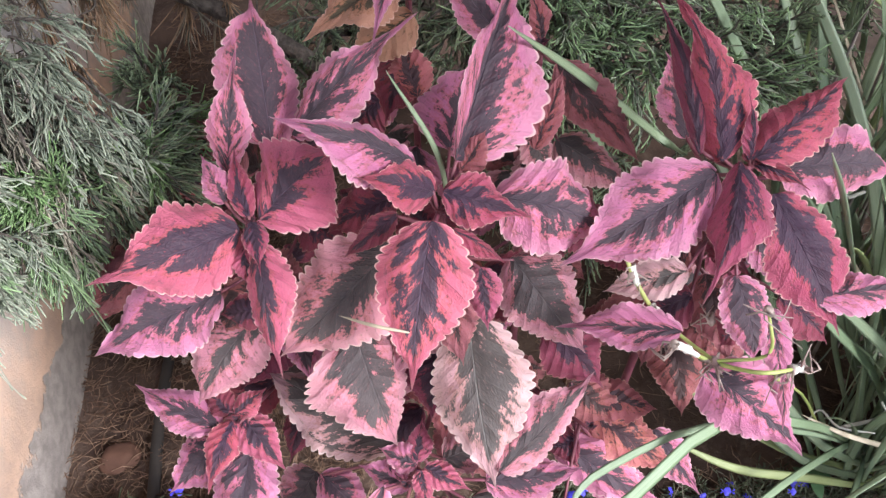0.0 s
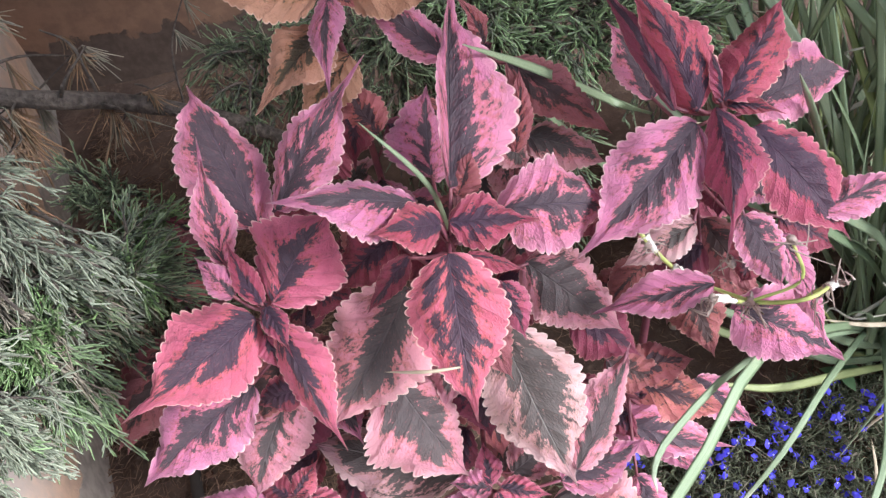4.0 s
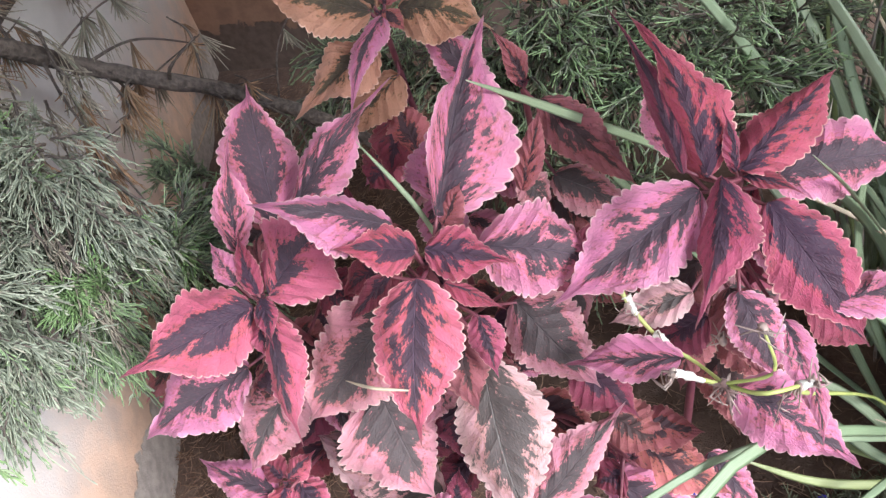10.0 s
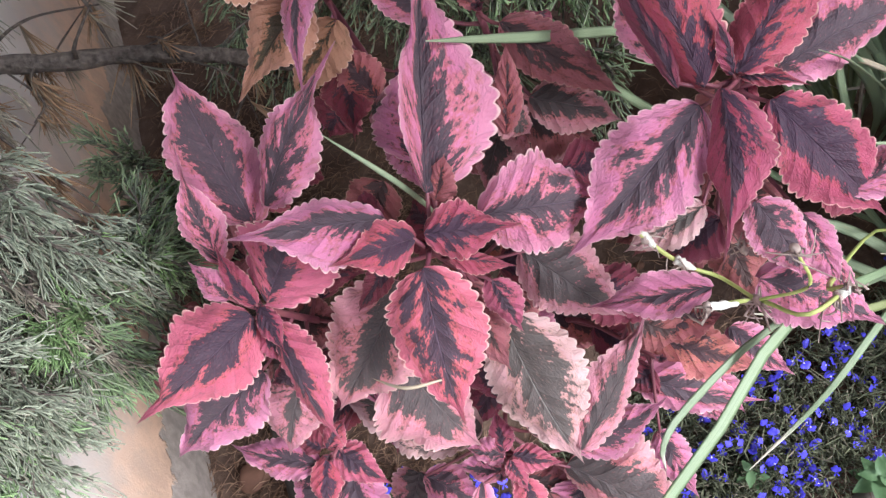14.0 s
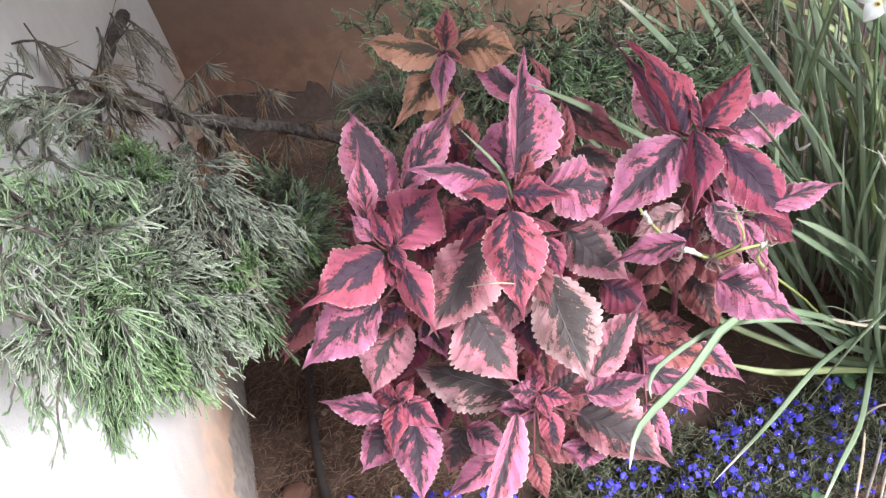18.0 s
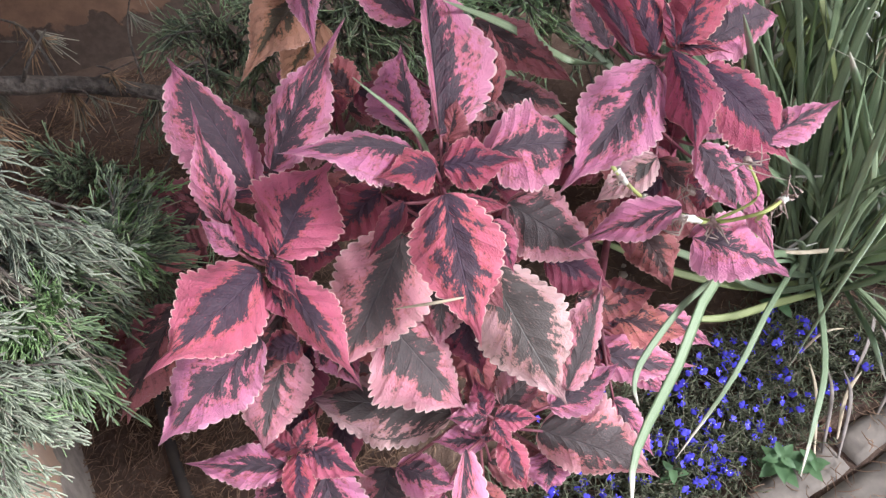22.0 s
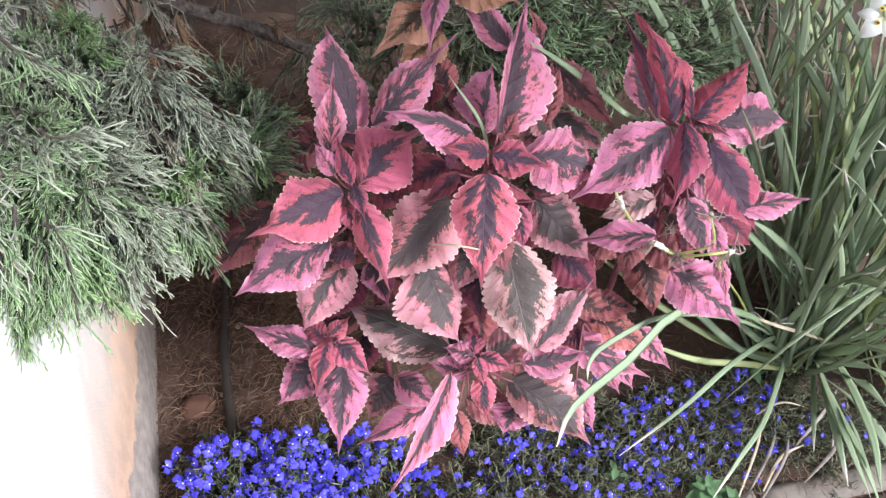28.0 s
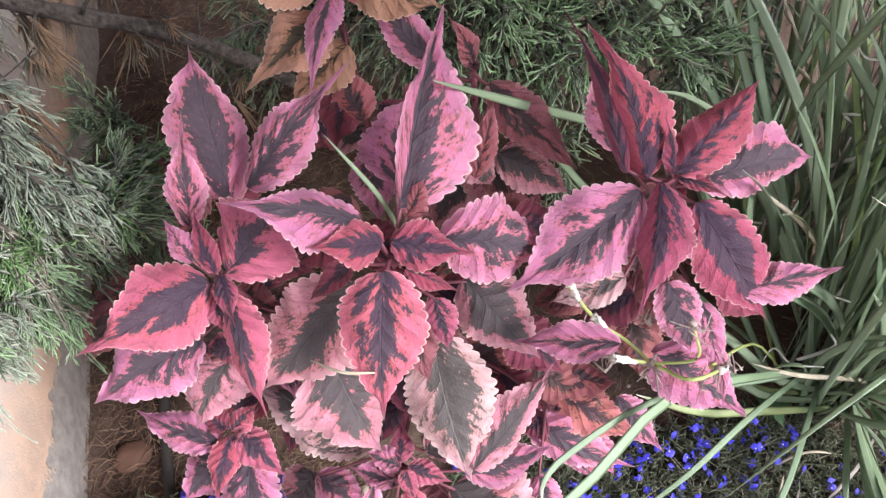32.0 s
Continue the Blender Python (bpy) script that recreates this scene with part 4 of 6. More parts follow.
def spray_paths(centre, out, reach, twigs, rng, droop, coarse=1.0):
    """Whip-cord juniper shoots round a centre: long forked threads sweeping along arching twigs. Returns twig paths, thread paths and radii."""
    centre, out = np.array(centre, float), np.array(out, float) / np.linalg.norm(out)
    twig_list, threads, rad = [], [], []
    grow = max(1.0, reach / 0.1)
    fine, grow_r, forks = (1.0, 1.0, 3) if grow < 1.5 else (0.25, grow * 5.6, 2)
    fine, grow_r = fine / coarse**1.6, grow_r * coarse
    down = np.array([0, 0, -1.0])
    sweep = np.array([rng.normal(0, 0.25), rng.normal(-0.1, 0.25), 0])
    flow = out * 0.55 + np.array([0.15, -0.25, -0.9]) * min(1.0, droop * 1.6) + sweep * 0.8
    flow /= np.linalg.norm(flow)
    for _ in range(twigs if grow > 1.5 else int(twigs * 1.35)):
        d = out + rng.normal(0, 0.45, 3)
        d /= np.linalg.norm(d)
        ln = reach * rng.uniform(0.8, 1.45)
        start = centre - out * reach * 0.55 + rng.normal(0, reach * 0.28, 3)
        t = np.linspace(0, 1, 9)[:, None]
        path = start + d * ln * t + (down * droop * 1.1 + sweep * 0.5) * ln * t**2 + rng.normal(0, 0.05, 3) * ln * np.sin(5 * t + rng.uniform(0, 6))
        twig_list.append(path)
        tang = np.gradient(path, axis=0)
        tang /= np.linalg.norm(tang, axis=1, keepdims=True)
        common = rng.normal(0, 0.12, 3) + down * 0.35 * droop
        flat = rng.normal(0, 1, 3)
        for _ in range(int(20 * fine)):
            f = rng.uniform(0.03, 1.0)
            i = min(int(f * 8), 7)
            p = path[i] + (path[i + 1] - path[i]) * (f * 8 - i)
            off = np.cross(tang[i], flat) * rng.choice((-1, 1)) + rng.normal(0, 0.45, 3)
            off -= tang[i] * (off @ tang[i])
            off /= np.linalg.norm(off) + 1e-9
            dd = tang[i] * 0.80 + flow * 0.18 + off * rng.uniform(0.22, 0.62)
            dd /= np.linalg.norm(dd)
            lc = grow * rng.uniform(0.017, 0.041) * coarse * (1.2 - 0.5 * f)
            curl = (rng.normal(0, 0.16, 3) + common + (tang[i] - dd) * 0.45) * lc
            swing, ph = np.cross(dd, rng.normal(0, 1, 3)) * lc * rng.uniform(0.03, 0.11), rng.uniform(0, 6.28)
            at = lambda s: p + dd * lc * s + curl * s * s + swing * (math.sin(ph + 5.0 * s) - math.sin(ph))
            threads.append([at(s) for s in STEPS])
            rad.append([grow_r * k for k in (0.00064, 0.00074, 0.00074, 0.00058)])
            for s in rng.uniform(0.15, 0.95, forks):
                o = rng.normal(0, 1, 3)
                run = dd + curl / lc * s * 1.9
                fd = run + 0.80 * o / (np.linalg.norm(o) + 1e-9)
                fd /= np.linalg.norm(fd)
                lf = grow * rng.uniform(0.004, 0.010) * (1.2 - 0.5 * s)
                c2 = (run - fd) * lf * 0.5
                b = at(s)
                threads.append([b + fd * lf * k + c2 * k * k for k in STEPS])
                rad.append([grow_r * k for k in (0.00056, 0.00070, 0.00072, 0.00056)])
    return twig_list, threads, rad


def juniper(label, sprays, limbs, seed, coarse=1.0, group="juniper shrubs by the wall"):
    """A juniper shrub: its limbs and one foliage spray a part. sprays: (centre, out, reach, twigs, droop, material)."""
    root = thing("juniper_shrub", label, "shrub", group)
    rng = np.random.default_rng(seed)
    for ctrl, r0, r1 in limbs:
        part("branch", tube("branch", ctrl, r0, r1, BARK, 8, 26, 0.13, seed), root, "grey-brown scaly bark")
    for centre, out, reach, twigs, droop, material in sprays:
        tw, th, rad = spray_paths(centre, out, reach, twigs, rng, droop, coarse)
        v, f, uv = cords(th, rad, 3)
        foliage = part("foliage_spray", mesh_of("foliage_spray", v, f, uv, material), root)
        tv, tf, tuv = cords(tw, np.tile(np.linspace(0.0017, 0.0007, 9), (len(tw), 1)), 5)
        tagged(part("twig_tangle", mesh_of("twig_tangle", tv, tf, tuv, BARK), foliage), kind="stuff")
    return root


juniper(
    "grey-green thread-leaved juniper hanging in front of the white wall",
    [
        ((-0.318, 0.420, 0.462), (0.25, -0.40, 0.15), 0.046, 20, 0.70, JUNIPER_FRESH),
        ((-0.318, 0.432, 0.482), (0.15, -0.25, 0.7), 0.026, 14, 0.35, JUNIPER_TIP),
        ((-0.305, 0.465, 0.465), (0.5, -0.3, 0.2), 0.050, 10, 0.45, JUNIPER_SHADED),
        ((-0.395, 0.470, 0.575), (0.2, -0.3, 0.75), 0.062, 24, 0.3, JUNIPER),
        ((-0.402, 0.345, 0.580), (0.1, -0.4, 0.7), 0.066, 26, 0.4, JUNIPER_FRESH),
        ((-0.372, 0.380, 0.545), (0.35, -0.4, 0.4), 0.058, 24, 0.35, JUNIPER),
        ((-0.430, 0.305, 0.525), (0.0, -0.6, 0.4), 0.062, 24, 0.4, JUNIPER_FRESH),
        ((-0.410, 0.330, 0.525), (0.1, -0.4, 0.35), 0.052, 22, 0.35, JUNIPER_FRESH),
        ((-0.380, 0.475, 0.515), (0.35, -0.3, 0.5), 0.060, 22, 0.35, JUNIPER),
        ((-0.440, 0.400, 0.545), (0.0, -0.3, 0.6), 0.072, 22, 0.4, JUNIPER),
        ((-0.460, 0.514, 0.570), (0.1, -0.4, 0.7), 0.070, 14, 0.4, JUNIPER),
    ]
    + [
        ((-0.420, 0.390, 0.600), (0.0, -0.3, 0.8), 0.060, 18, 0.4, JUNIPER_FRESH),
        ((-0.410, 0.450, 0.470), (0.3, -0.5, 0.3), 0.070, 18, 0.4, JUNIPER_SHADED),
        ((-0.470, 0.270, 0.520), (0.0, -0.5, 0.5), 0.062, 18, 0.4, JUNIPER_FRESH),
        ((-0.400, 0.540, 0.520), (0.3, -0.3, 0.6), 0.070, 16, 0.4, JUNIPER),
        ((-0.370, 0.555, 0.450), (0.3, -0.3, 0.4), 0.050, 5, 0.4, JUNIPER_SHADED),
        ((-0.480, 0.440, 0.600), (0.0, -0.2, 0.9), 0.070, 16, 0.4, JUNIPER),
        ((-0.395, 0.347, 0.754), (0.1, -0.3, 0.6), 0.065, 10, 0.4, JUNIPER),
        ((-0.370, 0.254, 0.745), (0.1, -0.4, 0.5), 0.065, 11, 0.4, JUNIPER_FRESH),
        ((-0.359, 0.182, 0.732), (0.1, -0.4, 0.4), 0.065, 11, 0.45, JUNIPER),
        ((-0.359, 0.165, 0.705), (0.1, -0.3, 0.4), 0.05, 8, 0.4, JUNIPER_FRESH),
    ]
    + [
        ((-0.425, 0.463, 0.731), (0.1, -0.3, 0.3), 0.06, 5, 0.4, JUNIPER),
        ((-0.433, 0.646, 0.671), (0.2, -0.3, -0.4), 0.06, 2, 0.7, JUNIPER_DRY),
        ((-0.497, 0.986, 0.563), (0.2, -0.3, -0.4), 0.055, 4, 0.7, JUNIPER_DRY),
        ((-0.440, 0.515, 0.590), (0.1, -0.4, 0.5), 0.060, 10, 0.4, JUNIPER_FRESH),
        ((-0.400, 0.528, 0.580), (0.2, -0.3, 0.6), 0.050, 14, 0.4, JUNIPER_TIP),
        ((-0.425, 0.310, 0.500), (0.1, -0.5, 0.2), 0.052, 14, 0.45, JUNIPER_TIP),
        ((-0.385, 0.355, 0.495), (0.2, -0.5, 0.1), 0.052, 14, 0.5, JUNIPER),
        ((-0.307, 0.484, 0.550), (0.3, -0.5, 0.3), 0.060, 12, 0.55, JUNIPER),
        ((-0.295, 0.478, 0.500), (0.4, -0.5, 0.2), 0.050, 9, 0.55, JUNIPER),
        ((-0.342, 0.510, 0.560), (0.2, -0.5, 0.4), 0.060, 9, 0.50, JUNIPER),
        ((-0.392, 0.350, 0.490), (0.1, -0.4, 0.4), 0.046, 16, 0.35, JUNIPER_FRESH),
        ((-0.355, 0.372, 0.480), (0.2, -0.4, 0.3), 0.042, 14, 0.40, JUNIPER),
        ((-0.430, 0.325, 0.505), (0.0, -0.4, 0.4), 0.050, 14, 0.35, JUNIPER_FRESH),
        ((-0.400, 0.585, 0.560), (0.3, -0.5, -0.2), 0.060, 4, 0.7, JUNIPER_DRY),
        ((-0.350, 0.500, 0.545), (0.6, -0.3, -0.3), 0.050, 2, 0.8, JUNIPER_DRY),
        ((-0.330, 0.440, 0.500), (0.3, -0.6, -0.5), 0.050, 9, 0.8, JUNIPER_DRY),
    ]
    + [
        ((-0.440, 0.620, 0.620), (0.2, -0.5, -0.3), 0.060, 4, 0.7, JUNIPER_DRY),
        ((-0.400, 0.700, 0.590), (0.2, -0.2, -0.7), 0.055, 2, 0.8, JUNIPER_DRY),
    ],
    [
        ([(-0.58, 1.20, 0.52), (-0.56, 1.05, 0.54), (-0.52, 0.78, 0.56), (-0.47, 0.55, 0.54), (-0.43, 0.36, 0.51)], 0.012, 0.004),
        ([(-0.48, 0.60, 0.54), (-0.38, 0.48, 0.48), (-0.33, 0.43, 0.46)], 0.005, 0.002),
        ([(-0.47, 0.55, 0.54), (-0.44, 0.43, 0.56), (-0.42, 0.36, 0.58)], 0.005, 0.002),
    ],
    21,
)
juniper(
    "shaded juniper with small green sprays beside the coleus",
    [
        ((-0.274, 0.592, 0.464), (0.1, -0.2, 0.8), 0.038, 7, 0.25, JUNIPER_SHADED),
        ((-0.285, 0.560, 0.425), (0.2, -0.4, 0.5), 0.040, 7, 0.4, JUNIPER_SHADED),
        ((-0.243, 0.480, 0.480), (0.5, -0.3, 0.4), 0.042, 12, 0.35, JUNIPER_SHADED),
        ((-0.262, 0.510, 0.440), (0.4, -0.4, 0.3), 0.040, 8, 0.5, JUNIPER_SHADED),
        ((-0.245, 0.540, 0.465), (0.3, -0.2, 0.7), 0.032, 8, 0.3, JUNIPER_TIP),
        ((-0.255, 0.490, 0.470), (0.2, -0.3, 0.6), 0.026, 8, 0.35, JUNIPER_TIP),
        ((-0.235, 0.520, 0.390), (0.4, -0.3, 0.2), 0.050, 9, 0.5, JUNIPER_SHADED),
        ((-0.300, 0.620, 0.370), (0.3, -0.3, 0.6), 0.045, 4, 0.3, JUNIPER_SHADED),
    ],
    [
        ([(-0.30, 0.95, 0.02), (-0.31, 0.80, 0.22), (-0.30, 0.66, 0.35), (-0.28, 0.57, 0.44)], 0.006, 0.002),
        ([(-0.30, 0.66, 0.35), (-0.27, 0.56, 0.41), (-0.25, 0.50, 0.46)], 0.004, 0.0015),
    ],
    22,
)
juniper(
    "dense green juniper, partly toned dark for shade, spreading behind the coleus and strap leaves",
    [
        ((0.107, 0.700, 0.470), (0.0, -0.5, 0.6), 0.085, 15, 0.4, JUNIPER_FRESH),
        ((0.060, 0.760, 0.430), (-0.1, -0.5, 0.5), 0.090, 15, 0.4, JUNIPER_SHADED),
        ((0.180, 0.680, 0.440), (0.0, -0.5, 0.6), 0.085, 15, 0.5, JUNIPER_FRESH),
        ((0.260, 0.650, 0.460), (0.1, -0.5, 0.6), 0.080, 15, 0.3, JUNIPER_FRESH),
        ((0.330, 0.670, 0.430), (0.1, -0.5, 0.6), 0.085, 15, 0.3, JUNIPER_SHADED),
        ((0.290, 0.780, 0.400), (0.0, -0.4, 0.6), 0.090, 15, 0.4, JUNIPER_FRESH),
        ((0.200, 0.830, 0.420), (0.0, -0.4, 0.6), 0.090, 15, 0.4, JUNIPER_SHADED),
        ((0.110, 0.880, 0.420), (0.0, -0.4, 0.6), 0.090, 15, 0.4, JUNIPER_SHADED),
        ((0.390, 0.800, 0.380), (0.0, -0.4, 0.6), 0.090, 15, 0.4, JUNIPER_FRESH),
        ((-0.020, 0.860, 0.400), (-0.1, -0.4, 0.5), 0.090, 15, 0.5, JUNIPER_SHADED),
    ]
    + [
        ((-0.120, 0.880, 0.380), (-0.2, -0.4, 0.5), 0.085, 15, 0.5, JUNIPER_SHADED),
        ((-0.170, 0.800, 0.400), (-0.3, -0.4, 0.4), 0.070, 15, 0.4, JUNIPER_SHADED),
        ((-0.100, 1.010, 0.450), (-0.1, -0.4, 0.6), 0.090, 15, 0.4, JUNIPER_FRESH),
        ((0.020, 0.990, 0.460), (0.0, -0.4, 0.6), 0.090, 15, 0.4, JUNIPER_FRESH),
        ((0.480, 0.900, 0.380), (0.1, -0.4, 0.6), 0.095, 15, 0.4, JUNIPER_SHADED),
        ((0.300, 0.920, 0.430), (0.1, -0.4, 0.6), 0.095, 15, 0.4, JUNIPER_SHADED),
        ((0.150, 0.600, 0.330), (0.0, -0.6, 0.4), 0.080, 15, 0.4, JUNIPER_SHADED),
        ((0.060, 0.660, 0.350), (0.0, -0.6, 0.4), 0.080, 15, 0.4, JUNIPER_SHADED),
        ((0.230, 0.740, 0.430), (0.0, -0.5, 0.6), 0.085, 15, 0.4, JUNIPER_SHADED),
        ((0.020, 0.730, 0.450), (0.0, -0.5, 0.6), 0.080, 15, 0.4, JUNIPER_SHADED),
        ((0.360, 0.730, 0.400), (0.0, -0.5, 0.6), 0.085, 15, 0.4, JUNIPER_SHADED),
        ((0.120, 0.780, 0.440), (0.0, -0.5, 0.6), 0.085, 15, 0.4, JUNIPER_SHADED),
    ],
    [
        ([(0.16, 1.05, 0.0), (0.15, 0.95, 0.18), (0.13, 0.82, 0.34), (0.12, 0.70, 0.42)], 0.012, 0.004),
        ([(0.15, 0.95, 0.18), (0.27, 0.86, 0.30), (0.36, 0.72, 0.38)], 0.008, 0.003),
        ([(0.15, 0.98, 0.14), (0.02, 0.95, 0.28), (-0.12, 0.87, 0.34), (-0.17, 0.82, 0.37)], 0.008, 0.003),
    ],
    23,
    1.3,
)


# added above the view: a crown that keeps sun off the back
juniper(
    "unseen juniper tree, added so its crown shades the bed and walls",
    [((0.10 + 0.24 * i + 0.05 * (j % 2), -0.10 + 0.23 * j, 1.50 + 0.05 * ((i * 3 + j) % 4)), (0.3 * ((i + j) % 3 - 1), -0.4, 0.35), 0.26, 28, 0.3, JUNIPER) for i in range(5) for j in range(7)],
    [
        ([(1.75, 1.02, -0.05), (1.70, 0.95, 0.7), (1.45, 0.80, 1.3), (1.0, 0.6, 1.5), (0.3, 0.5, 1.55)], 0.07, 0.015),
        ([(1.45, 0.80, 1.3), (1.0, 1.0, 1.48), (0.4, 1.1, 1.55)], 0.03, 0.010),
        ([(1.45, 0.80, 1.3), (1.1, 0.3, 1.46), (0.5, 0.05, 1.55)], 0.03, 0.010),
    ],
    24,
)


def dead_branch():
    """A bare juniper limb along the walls with crooked twigs and tufts of dry brown foliage."""
    rng = np.random.default_rng(31)
    root = thing("dead_branch", "bare grey-brown juniper limb with dry brown tufts against the wall", "branch")
    main = [(-0.52, 0.60, 0.68), (-0.433, 0.656, 0.61), (-0.393, 0.719, 0.535), (-0.32, 0.715, 0.505), (-0.252, 0.730, 0.465), (-0.16, 0.745, 0.39), (-0.07, 0.80, 0.24), (0.0, 0.90, 0.0)]
    part("limb", tube("limb", main, 0.0098, 0.0080, BARK, 12, 46, 0.13, 4), root, "scaly grey bark")
    forks = []
    line = curve_points(main, 60)
    for i in range(34):
        at = line[int(4 + 40 * (i / 34) ** 1.25)]
        d = np.array([rng.normal(0, 0.6), rng.normal(0.05, 0.6), rng.choice((-0.8, 0.7, -0.5)) + rng.normal(0, 0.2)])
        ln = rng.uniform(0.05, 0.14)
        mid = at + d * ln * 0.5 + rng.normal(0, 0.16, 3) * ln
        forks.append((at, mid, at + d * ln + rng.normal(0, 0.2, 3) * ln))
    for i, ctrl in enumerate(forks):
        r = rng.uniform(0.0013, 0.0028)
        fork = part("twig", tube("twig", ctrl, r, r * 0.4, BARK, 5, 14, 0.18, i), root)
        pts = curve_points(ctrl, 12)
        threads, rad = [], []
        for _ in range(rng.integers(3, 7) if i < 22 else rng.integers(1, 3)):
            p = pts[rng.integers(4, 12)]
            heading = np.array([rng.normal(0, 0.4), rng.normal(-0.2, 0.4), rng.uniform(-1.0, -0.3)])
            heading /= np.linalg.norm(heading)
            span = rng.uniform(0.014, 0.036)
            bend = rng.normal(0, 0.35, 3) + np.array([0, -0.1, -0.5])
            for _ in range(rng.integers(7, 20)):
                d = heading + rng.normal(0, 0.17, 3)
                ln = span * rng.uniform(0.5, 1.2)
                c = (rng.normal(0, 0.30, 3) + bend) * ln
                threads.append([p + d * ln * s + c * s * s for s in (0, 0.35, 0.7, 1)])
                rad.append([0.0007, 0.0008, 0.0007, 0.0004])
        v, f, uv = cords(threads, rad, 3)
        part("dry_foliage", mesh_of("dry_foliage", v, f, uv, DEAD_NEEDLE if i % 3 else JUNIPER_DRY), fork, "rust-brown dry foliage")


dead_branch()


# ---- strap-leaved iris ----
def blade_mesh(ctrl, width, seed, twist=0.0):
    """A strap leaf with a lens-shaped section along a curve."""
    n = 16
    p = curve_points(ctrl, n)
    tan = np.gradient(p, axis=0)
    tan /= np.linalg.norm(tan, axis=1, keepdims=True)
    face = np.array(FACING)
    verts, uvs, faces = [], [], []
    for i in range(n):
        u = i / (n - 1)
        s = np.cross(tan[i], face)
        s /= np.linalg.norm(s) + 1e-9
        nrm = np.cross(s, tan[i])
        a = twist * (0.4 + u) + 0.25 * math.sin(seed + 2.1 * u)
        s, nrm = s * math.cos(a) + nrm * math.sin(a), nrm * math.cos(a) - s * math.sin(a)
        w = width / 2 * min(1.0, 0.62 + 1.2 * u) * (1 - max(0, (u - 0.55) / 0.45) ** 2.0 * 0.90)
        th = 0.0009 * (1 - 0.7 * u)
        for k, (x, y) in enumerate(((-1, 0), (-0.45, 0.5), (0, 1.0), (0.45, 0.5), (1, 0), (0, -1.0))):
            verts.append(p[i] + s * w * x + nrm * (th * y + 0.10 * w * abs(x)))
            uvs.append((u, (x + 1) / 2))
    for i in range(n - 1):
        for k in range(6):
            a, b = i * 6 + k, i * 6 + (k + 1) % 6
            faces.append((a, b, b + 6, a + 6))
    return verts, faces, uvs


def blade(root, ctrl, width, material, seed=0, twist=0.0):
    v, f, uv = blade_mesh(ctrl, width, seed, twist)
    return part("strap_leaf", mesh_of("strap_leaf", v, f, uv, material), root)


def iris_clump(label, centre, blades, seed, lean=(-0.02, 0.06), height=(0.45, 0.75), spread=0.05):
    """A fan of upright strap leaves, some arching over."""
    rng = random.Random(seed)
    root = thing("iris_clump", label, "plant", "white iris clumps")
    cx, cy = centre
    for i in range(blades):
        r, ang = spread * math.sqrt(rng.random()), rng.uniform(0, 6.28)
        x, y = cx + r * math.cos(ang), cy + r * math.sin(ang)
        h = rng.uniform(*height) * (1 if rng.random() < 0.7 else rng.uniform(0.5, 0.9))
        tilt = abs(rng.gauss(0.08, 0.20))
        ang += rng.gauss(0, 0.6)
        dirx, diry = math.cos(ang) * tilt + lean[0] + rng.gauss(0, 0.08), math.sin(ang) * tilt + lean[1] + rng.gauss(0, 0.08)
        arch = rng.uniform(0.0, 0.45) if rng.random() < 0.65 else rng.uniform(0.5, 1.3)
        bx, by = rng.gauss(0, 0.035), rng.gauss(0, 0.035)
        pts = []
        for s in (0, 0.3, 0.6, 0.85, 1.0):
            k = s * h
            drop = arch * (tilt + 0.06) * 1.6 * s**3
            pts.append((x + dirx * k * (1 + 0.9 * arch * s) + bx * math.sin(3.1 * s), y + diry * k * (1 + 0.9 * arch * s) + by * math.sin(3.1 * s), k * (1 - 0.35 * tilt * tilt) - drop * h * 0.7))
        pick = rng.random()
        wide = rng.uniform(0.006, 0.0140)
        material = BLADE if pick < 0.64 else BLADE_PALE if pick < 0.85 else BLADE_YELLOW if pick < 0.92 else STRAW
        blade(root, pts, wide if material is not STRAW else 0.005, material, i, rng.uniform(-1.3, 1.3))
    return root


near = iris_clump("clump of green strap-leaved iris with arching and drying leaves", (0.50, 0.435), 66, 3)
iris_clump("dense clump of tall dark green strap leaves", (0.60, 0.52), 84, 4, (-0.03, 0.10), (0.5, 0.8), 0.07)
iris_clump("tall green strap leaves at the back of the bed", (0.52, 0.66), 68, 6, (-0.02, 0.10), (0.45, 0.75), 0.08)
iris_clump("green strap leaves spreading over the bed's edge", (0.68, 0.36), 60, 5, (0.02, -0.05), (0.4, 0.7), 0.06)
iris_clump("far clump of strap leaves in shade", (0.76, 0.72), 46, 7, (0.0, 0.08), (0.5, 0.8), 0.09)

# dead upright stalks between the leaves
def dead_stalks():
    rng = random.Random(44)
    root = thing("dead_stalks", "thin grey-brown dead flower stalks standing among strap leaves", "stalk")
    for i in range(16):
        x, y = rng.uniform(0.40, 0.62), rng.uniform(0.58, 0.80)
        h = rng.uniform(0.30, 0.55)
        g = ground_height(x, y)
        lean_x, lean_y = rng.gauss(-0.01, 0.04), rng.gauss(0.02, 0.04)
        ctrl = [(x, y, g - 0.005), (x + lean_x * 0.5 + rng.gauss(0, 0.006), y + lean_y * 0.5, g + h * 0.5), (x + lean_x, y + lean_y, g + h)]
        part("stalk", tube("stalk", ctrl, rng.uniform(0.002, 0.0034), 0.0014, DEAD_STALK, 6, 12, 0.12, i), root)


dead_stalks()


